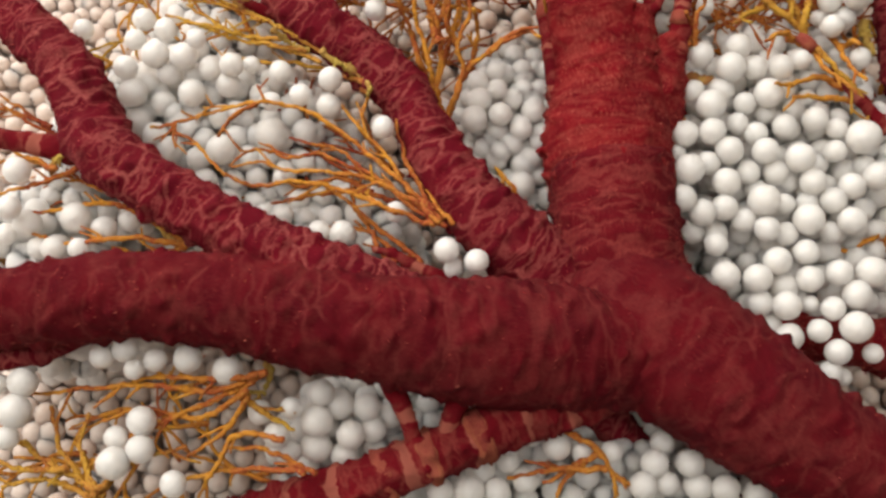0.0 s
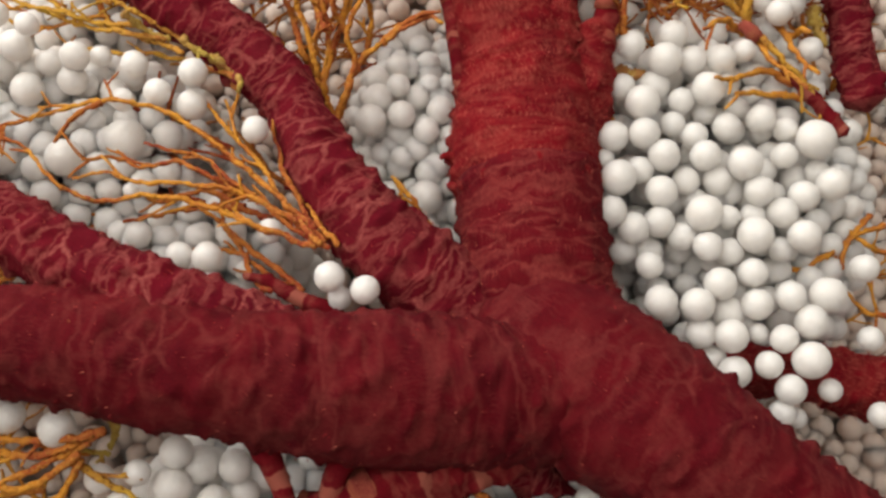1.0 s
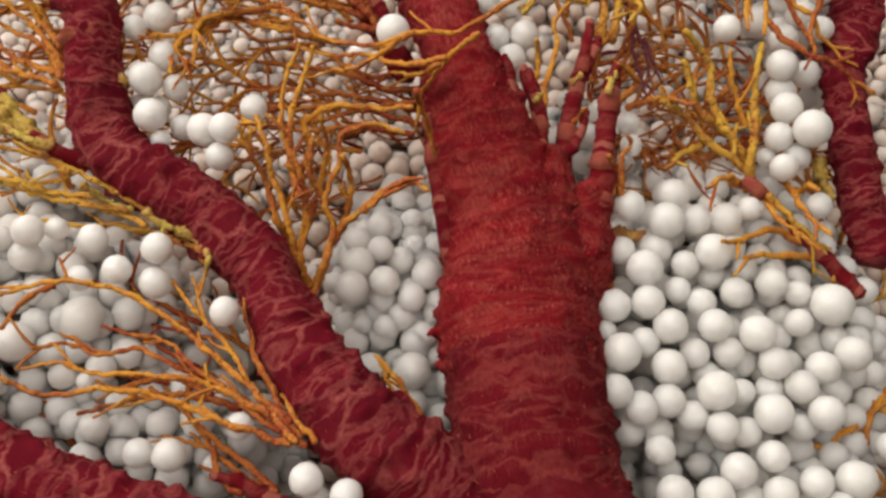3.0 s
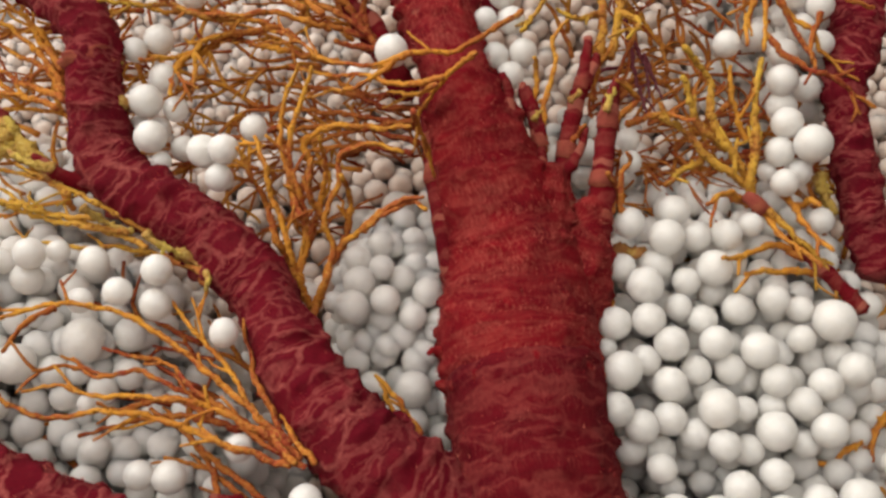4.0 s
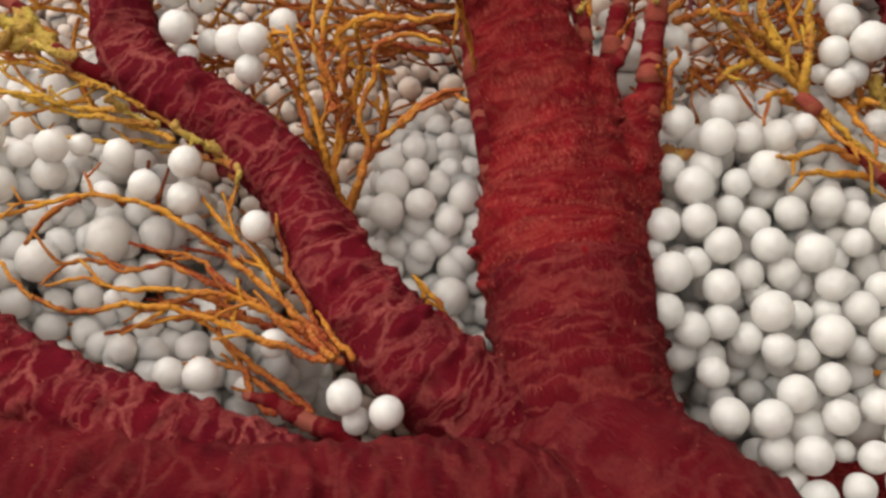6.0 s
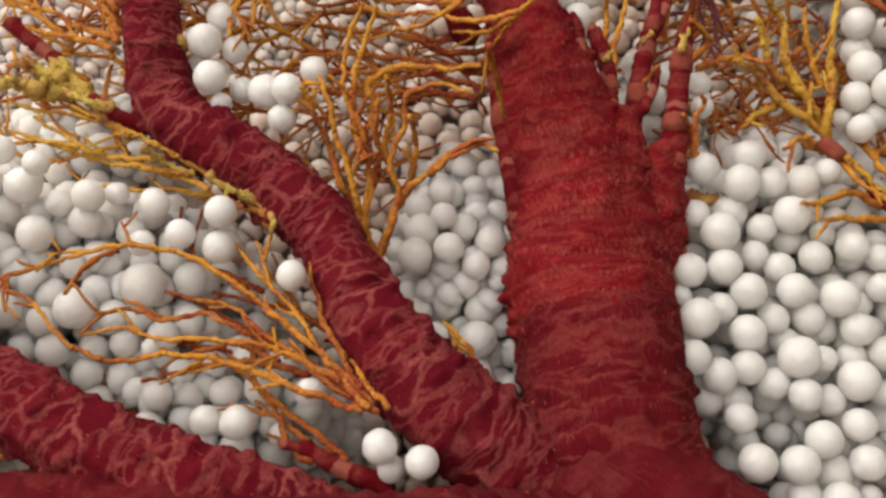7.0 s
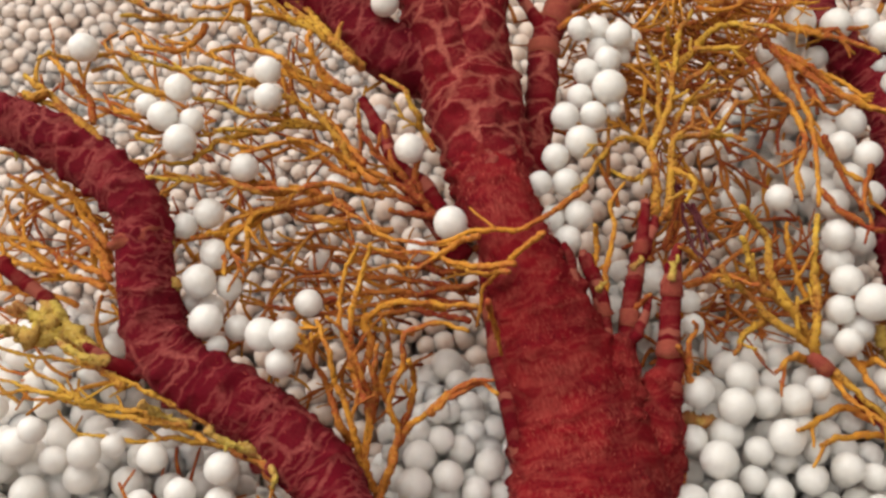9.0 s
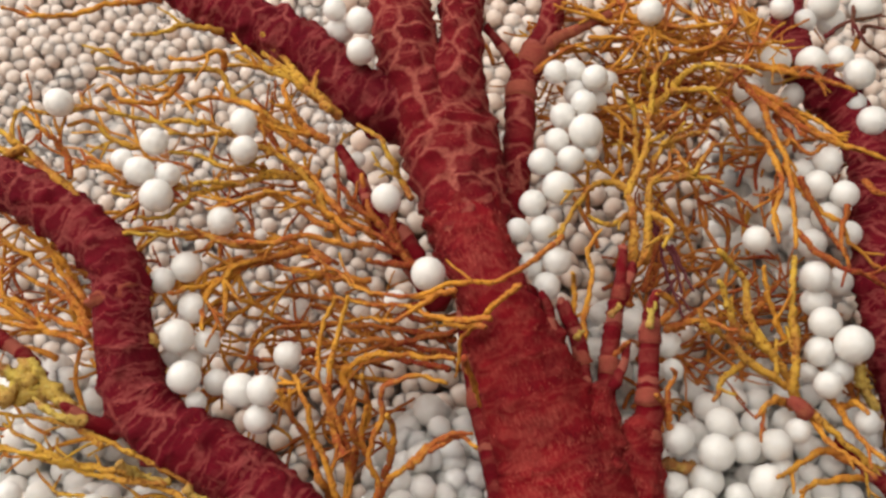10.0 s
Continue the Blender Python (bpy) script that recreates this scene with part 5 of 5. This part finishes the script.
beads([(44.5, 130.3, 88.0, 3.7), (41.5, 147.5, 78.0, 4.7), (50.4, 134.9, 83.0, 4.0), (46.6, 144.3, 72.0, 4.5), (50.1, 126.7, 88.0, 3.0), (34.9, 143.7, 76.0, 4.1), (30.9, 147.7, 71.0, 3.9)])
beads([(-17.2, 116.9, 121.0, 3.6), (-2.3, 100.5, 123.0, 3.3), (-69.5, 128.6, 116.0, 4.2), (-61.1, 127.8, 116.0, 4.1), (-36.6, 105.7, 106.0, 5.5), (-18.1, 110.0, 117.0, 3.8), (-76.6, 117.7, 113.0, 4.2), (-26.2, 113.0, 119.0, 3.3), (-78.1, 124.6, 116.0, 3.7), (-46.9, 124.6, 116.0, 3.7), (-59.3, 117.7, 112.0, 4.2), (-51.1, 100.8, 108.0, 4.8), (-48.6, 120.5, 111.0, 3.8), (-73.1, 140.2, 116.0, 3.4), (-66.7, 136.7, 116.0, 3.4), (-32.3, 122.0, 116.0, 3.4), (-76.1, 110.7, 108.0, 4.4), (-75.5, 133.7, 116.0, 3.2), (-90.9, 137.5, 116.0, 3.1), (-35.2, 112.4, 116.0, 3.0)])
beads([(-73.6, 122.6, 108.0, 3.8), (-59.2, 124.6, 109.0, 3.5), (-44.7, 107.1, 103.0, 4.4), (-66.2, 124.3, 112.0, 3.4), (-68.9, 116.4, 107.0, 4.1), (-66.8, 101.7, 107.0, 4.1), (-63.9, 111.2, 106.0, 4.1), (-58.1, 111.1, 101.0, 4.2), (-54.1, 124.4, 113.0, 3.1), (-53.6, 122.5, 107.0, 3.5), (-46.7, 113.0, 107.0, 3.8), (-73.3, 107.5, 102.0, 3.8), (-43.7, 99.3, 104.0, 4.1), (-41.6, 126.4, 112.0, 2.7), (-26.7, 107.8, 102.0, 4.2), (-32.1, 112.6, 100.0, 3.9)])
beads([(22.0, 58.7, 128.0, 3.4), (14.0, 62.6, 126.0, 3.6), (-107.8, 93.4, 116.0, 3.9), (0.4, 75.3, 122.0, 3.0), (-92.4, 80.5, 110.0, 4.6), (-15.0, 71.2, 116.0, 3.7), (-109.4, 82.3, 116.0, 3.5), (16.1, 58.8, 120.0, 2.9), (-106.9, 79.9, 108.0, 4.1), (-21.8, 72.5, 114.0, 3.3), (-83.9, 76.5, 111.0, 3.6), (-98.4, 71.4, 110.0, 3.6), (-90.5, 70.6, 112.0, 3.2), (-103.9, 72.6, 106.0, 3.6), (-77.0, 79.1, 110.0, 3.3), (-113.5, 77.0, 107.0, 3.3), (-32.8, 88.6, 116.0, 2.0), (-33.3, 80.4, 106.0, 3.4), (-28.7, 80.5, 102.0, 3.1), (-6.6, 69.3, 108.0, 2.7)])
beads([(176.7, 221.3, 120.0, 4.5), (164.6, 227.7, 118.0, 4.7), (188.8, 246.6, 118.0, 4.9), (154.9, 231.2, 115.0, 5.1), (176.6, 206.1, 118.0, 4.4), (175.5, 248.9, 118.0, 4.7), (158.3, 182.7, 120.0, 3.9), (158.2, 194.4, 118.0, 4.1), (153.0, 187.5, 118.0, 4.0), (180.2, 246.0, 112.0, 4.5), (154.4, 178.8, 115.0, 4.2), (130.3, 172.8, 118.0, 3.7), (156.7, 171.8, 118.0, 3.6), (156.1, 229.9, 106.0, 4.7), (148.6, 172.1, 113.0, 4.0), (176.4, 230.4, 115.0, 4.0), (161.4, 248.3, 118.0, 3.5), (175.0, 214.1, 115.0, 3.7), (150.7, 177.9, 108.0, 4.1), (146.5, 224.4, 110.0, 4.3)])
beads([(147.5, 183.8, 104.0, 4.4), (175.4, 213.2, 108.0, 4.0), (148.3, 216.8, 109.0, 4.3), (152.5, 194.1, 114.0, 3.5), (169.4, 245.1, 115.0, 3.5), (153.0, 185.8, 111.0, 3.5), (153.9, 212.3, 107.0, 4.0), (161.2, 222.6, 109.0, 3.5)])
beads([(141.1, 94.7, 118.0, 5.2), (108.2, 76.0, 118.0, 4.7), (120.7, 69.8, 118.0, 4.5), (87.5, 86.7, 117.0, 4.6), (120.9, 88.8, 118.0, 4.5), (96.4, 106.9, 117.0, 4.6), (114.5, 110.2, 117.0, 4.5), (133.4, 68.9, 118.0, 4.1), (104.1, 119.0, 117.0, 4.4), (100.2, 92.3, 117.0, 4.2), (84.5, 77.8, 117.0, 4.1), (90.4, 73.8, 115.0, 4.1), (144.0, 82.6, 117.0, 4.3), (98.5, 82.7, 116.0, 4.2), (95.8, 98.4, 117.0, 4.0), (111.1, 91.7, 117.0, 4.0), (124.1, 81.6, 117.0, 4.0), (135.5, 79.7, 117.0, 4.0), (97.3, 75.1, 115.0, 3.9), (108.2, 67.7, 117.0, 3.8)])
beads([(129.7, 75.8, 116.0, 4.0), (88.1, 98.6, 115.0, 4.0), (88.7, 69.7, 109.0, 3.9), (95.7, 69.1, 108.0, 4.0), (107.2, 125.8, 117.0, 3.9), (95.3, 123.3, 117.0, 3.9), (101.8, 113.5, 112.0, 4.2), (119.8, 119.0, 116.0, 3.9), (128.0, 101.5, 116.0, 3.8), (112.2, 119.5, 115.0, 3.9), (103.0, 71.3, 114.0, 3.6), (114.5, 85.7, 114.0, 3.8), (94.3, 89.4, 114.0, 3.7), (114.9, 66.6, 114.0, 3.6), (118.8, 100.1, 115.0, 3.7), (106.1, 86.0, 114.0, 3.6), (109.7, 98.0, 115.0, 3.5), (133.2, 91.5, 115.0, 3.5), (142.9, 87.3, 112.0, 3.6), (108.0, 108.3, 114.0, 3.5)])
beads([(92.4, 112.8, 114.0, 3.5), (121.0, 112.5, 113.0, 3.5), (109.0, 81.4, 111.0, 3.4), (119.1, 83.5, 110.0, 3.4), (123.1, 76.2, 113.0, 3.3), (104.8, 101.8, 114.0, 3.3), (135.3, 99.1, 114.0, 3.3), (116.1, 76.0, 113.0, 3.2), (129.1, 66.8, 113.0, 3.2), (127.0, 121.7, 115.0, 3.1), (115.1, 105.9, 111.0, 3.4), (122.8, 106.5, 113.0, 2.8), (85.6, 93.1, 113.0, 2.7)])
beads([(128.7, 37.3, 120.0, 4.6), (136.8, 53.4, 118.0, 4.5), (109.6, 57.7, 118.0, 4.2), (131.3, 47.0, 118.0, 4.2), (110.5, 44.6, 118.0, 4.1), (103.1, 52.8, 118.0, 4.2), (94.0, 54.0, 118.0, 4.1), (110.7, 35.9, 116.0, 4.1), (118.2, 52.0, 118.0, 3.9), (123.3, 30.8, 118.0, 3.8), (127.2, 53.6, 118.0, 3.8), (104.0, 46.2, 115.0, 3.9), (112.4, 50.9, 114.0, 4.0), (118.9, 60.3, 117.0, 3.7), (123.7, 43.2, 118.0, 3.5), (118.9, 37.1, 118.0, 3.4), (121.6, 25.4, 115.0, 3.4), (107.2, 40.1, 112.0, 3.5), (149.4, 60.4, 115.0, 3.6), (102.9, 46.7, 108.0, 3.6)])
beads([(93.4, 64.0, 115.0, 3.5), (147.3, 23.5, 114.0, 3.3), (146.9, 42.2, 116.0, 3.1), (134.3, 30.2, 116.0, 2.8), (126.5, 24.3, 112.0, 2.5), (118.7, 45.4, 115.0, 2.4)])
beads([(89.3, 207.7, 122.0, 4.7), (78.2, 191.3, 122.0, 4.4), (75.3, 199.4, 122.0, 3.7), (72.2, 180.2, 121.0, 3.7), (117.4, 246.2, 122.0, 4.0), (70.4, 187.3, 122.0, 3.6), (95.7, 224.7, 122.0, 3.7), (90.6, 216.6, 122.0, 3.7), (83.5, 199.9, 121.0, 3.7), (65.0, 180.1, 122.0, 3.2), (84.6, 214.3, 120.0, 3.6), (84.7, 227.4, 122.0, 3.3), (91.3, 229.8, 118.0, 3.8), (81.6, 207.2, 119.0, 3.4), (91.1, 223.3, 117.0, 3.6), (101.3, 227.1, 116.0, 3.3), (97.4, 221.6, 115.0, 3.0), (90.0, 201.7, 120.0, 2.1)])
beads([(39.7, 168.4, 127.0, 4.1), (-1.6, 145.0, 124.0, 3.7), (-6.8, 146.8, 120.0, 4.0), (-19.5, 151.8, 119.0, 4.0), (-20.9, 162.4, 118.0, 4.1), (-55.3, 128.3, 126.0, 2.8), (31.1, 162.5, 126.0, 2.9), (-3.3, 139.6, 120.0, 3.3), (-18.1, 180.6, 117.0, 3.8), (-17.3, 170.4, 115.0, 3.7), (-24.1, 177.7, 117.0, 3.2), (-14.2, 161.4, 115.0, 3.2), (4.4, 156.7, 112.0, 3.5), (-12.8, 151.9, 112.0, 3.2), (-17.4, 146.4, 116.0, 2.5), (-18.9, 158.2, 111.0, 3.1), (-23.8, 159.8, 111.0, 2.3), (12.9, 155.7, 96.0, 3.0), (22.5, 160.4, 91.0, 3.3), (8.6, 178.2, 86.0, 3.2)])
beads([(-23.2, 195.2, 128.0, 4.1), (-27.1, 202.4, 128.0, 3.7), (-46.1, 223.8, 128.0, 3.6), (32.3, 190.3, 126.0, 3.8), (-1.6, 206.3, 128.0, 3.5), (-23.3, 210.5, 128.0, 3.4), (-1.3, 214.3, 128.0, 3.5), (31.6, 244.0, 128.0, 3.7), (30.7, 234.0, 128.0, 3.7), (-20.5, 201.3, 127.0, 3.1), (-8.6, 189.6, 123.0, 3.6), (-31.1, 206.6, 127.0, 2.8), (25.3, 248.3, 128.0, 3.1), (26.4, 245.9, 122.0, 3.7), (13.6, 185.1, 119.0, 2.9), (0.5, 186.2, 120.0, 1.6), (21.5, 215.6, 120.0, 1.4), (27.8, 211.2, 110.0, 2.3)])
lump = ball(2, 0.04)
LUMP_V = np.array([v.co[:] for v in lump.verts])
LUMP_F = np.array([[v.index for v in f.verts] for f in lump.faces])
lump.free()


def bead_mass(name, label, centres, mat=None):
    """Many beads as one mesh: rows of x, y, z, radius in metres."""
    c = np.array(centres)
    verts = (LUMP_V[None] * c[:, 3][:, None, None] + c[:, None, :3]).reshape(-1, 3)
    faces = (LUMP_F[None] + (np.arange(len(c)) * len(LUMP_V))[:, None, None]).reshape(-1, 3)
    me = bpy.data.meshes.new(name)
    me.from_pydata(verts.tolist(), [], faces.tolist())
    me.shade_smooth()
    me.materials.append(mat or bead_mass_white)
    return tagged(new(name, me), label, "foam beads", kind="stuff")


def mass_material(name, a, b):
    m, nodes, links, bsdf = material(name)
    geo = nodes.new("ShaderNodeNewGeometry")
    col = ramp(nodes, links, geo.outputs["Random Per Island"], [(0.0, a), (1.0, b)])
    links.new(col, bsdf.inputs["Base Color"])
    foam(bsdf, 0.009)
    bsdf.inputs["Roughness"].default_value = 0.55
    bsdf.inputs["Specular IOR Level"].default_value = 0.25
    return m


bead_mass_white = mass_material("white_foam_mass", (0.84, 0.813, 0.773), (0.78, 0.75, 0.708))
# White foam again for the deep bed, shade and warm bounce in its colour.
bead_bed_shaded = mass_material("shaded_foam_mass", (0.70, 0.575, 0.505), (0.60, 0.475, 0.405))
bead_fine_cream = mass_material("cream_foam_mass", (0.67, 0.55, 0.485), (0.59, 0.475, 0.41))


def scatter(x0, y0, x1, y1, gap, height, keep=1.0, least=0.48, most=0.62):
    """Jittered hexagonal rows of beads on the surface height(x, y), in metres."""
    rows, j, y = [], 0, y0
    while y < y1:
        x = x0 + (gap / 2 if j % 2 else 0)
        while x < x1:
            px_, py_ = x + random.uniform(-0.28, 0.28) * gap, y + random.uniform(-0.28, 0.28) * gap
            h = height(px_, py_)
            if h is not None and random.random() < keep:
                rows.append((px_, py_, h + random.uniform(-0.18, 0.18) * gap, gap * random.uniform(least, most)))
            x += gap
        y += gap * 0.87
        j += 1
    return rows


# the deep bed on the board
bed = scatter(-0.22, -0.10, 0.36, 0.42, 0.0076, lambda x, y: 0.022 + 0.006 * noise.noise(Vector((x * 14, y * 14, 0))))
bed += scatter(-0.22, -0.10, 0.36, 0.42, 0.0078, lambda x, y: 0.014)
bed = [b for b in bed if not (b[0] < 0.035 and b[1] > 0.19)]
bead_mass("bead_bed", "deep bed of white foam beads on the board, tinted for shade", bed, bead_bed_shaded)
fine_bed = scatter(-0.22, 0.185, 0.04, 0.44, 0.0056, lambda x, y: 0.018 + 0.004 * noise.noise(Vector((x * 20, y * 20, 4))), 1.0, 0.54, 0.66)
fine_bed += scatter(-0.22, 0.185, 0.04, 0.44, 0.0052, lambda x, y: 0.0150, 1.0, 0.58, 0.70)
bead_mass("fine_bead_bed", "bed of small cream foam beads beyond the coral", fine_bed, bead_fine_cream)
bm = bmesh.new()
box(bm, -0.30, -0.18, 0.0, 0.44, 0.50, 0.012)
tagged(part("tray_board", bm, tray_paint, smooth=False), "pale board under the beads", "board")

# heaps that rise to the coral: x, y, half width, half depth, top, in millimetres
HEAPS = [(128, 92, 46, 62, 108), (-62, 108, 56, 34, 107), (44, 108, 24, 46, 92), (-8, 14, 34, 22, 104), (62, -4, 80, 26, 102), (-112, 72, 30, 30, 100), (-30, 78, 40, 22, 102),
         (164, 196, 15, 42, 102), (100, 158, 18, 16, 92), (-60, 150, 26, 30, 86)]
for hx, hy, rx, ry, top in HEAPS:
    def dome(x, y, drop=0.0):
        d = ((x / MM - hx) / rx) ** 2 + ((y / MM - hy) / ry) ** 2
        return None if d > 1 else (top * (1 - 0.10 * d) - (d ** 4) * 34) * MM - drop + 0.003 * noise.noise(Vector((x * 60, y * 60, 1)))
    rows = []
    for drop, gap in ((0.0, 0.0074), (0.005, 0.0074), (0.011, 0.0076), (0.018, 0.0078), (0.027, 0.0078), (0.034, 0.0085)):
        rows += scatter((hx - rx) * MM, (hy - ry) * MM, (hx + rx) * MM, (hy + ry) * MM, gap, lambda x, y: dome(x, y, drop), 1.0, 0.44, 0.57)
    bead_mass("bead_heap", "heap of white foam beads packed between coral branches", rows)
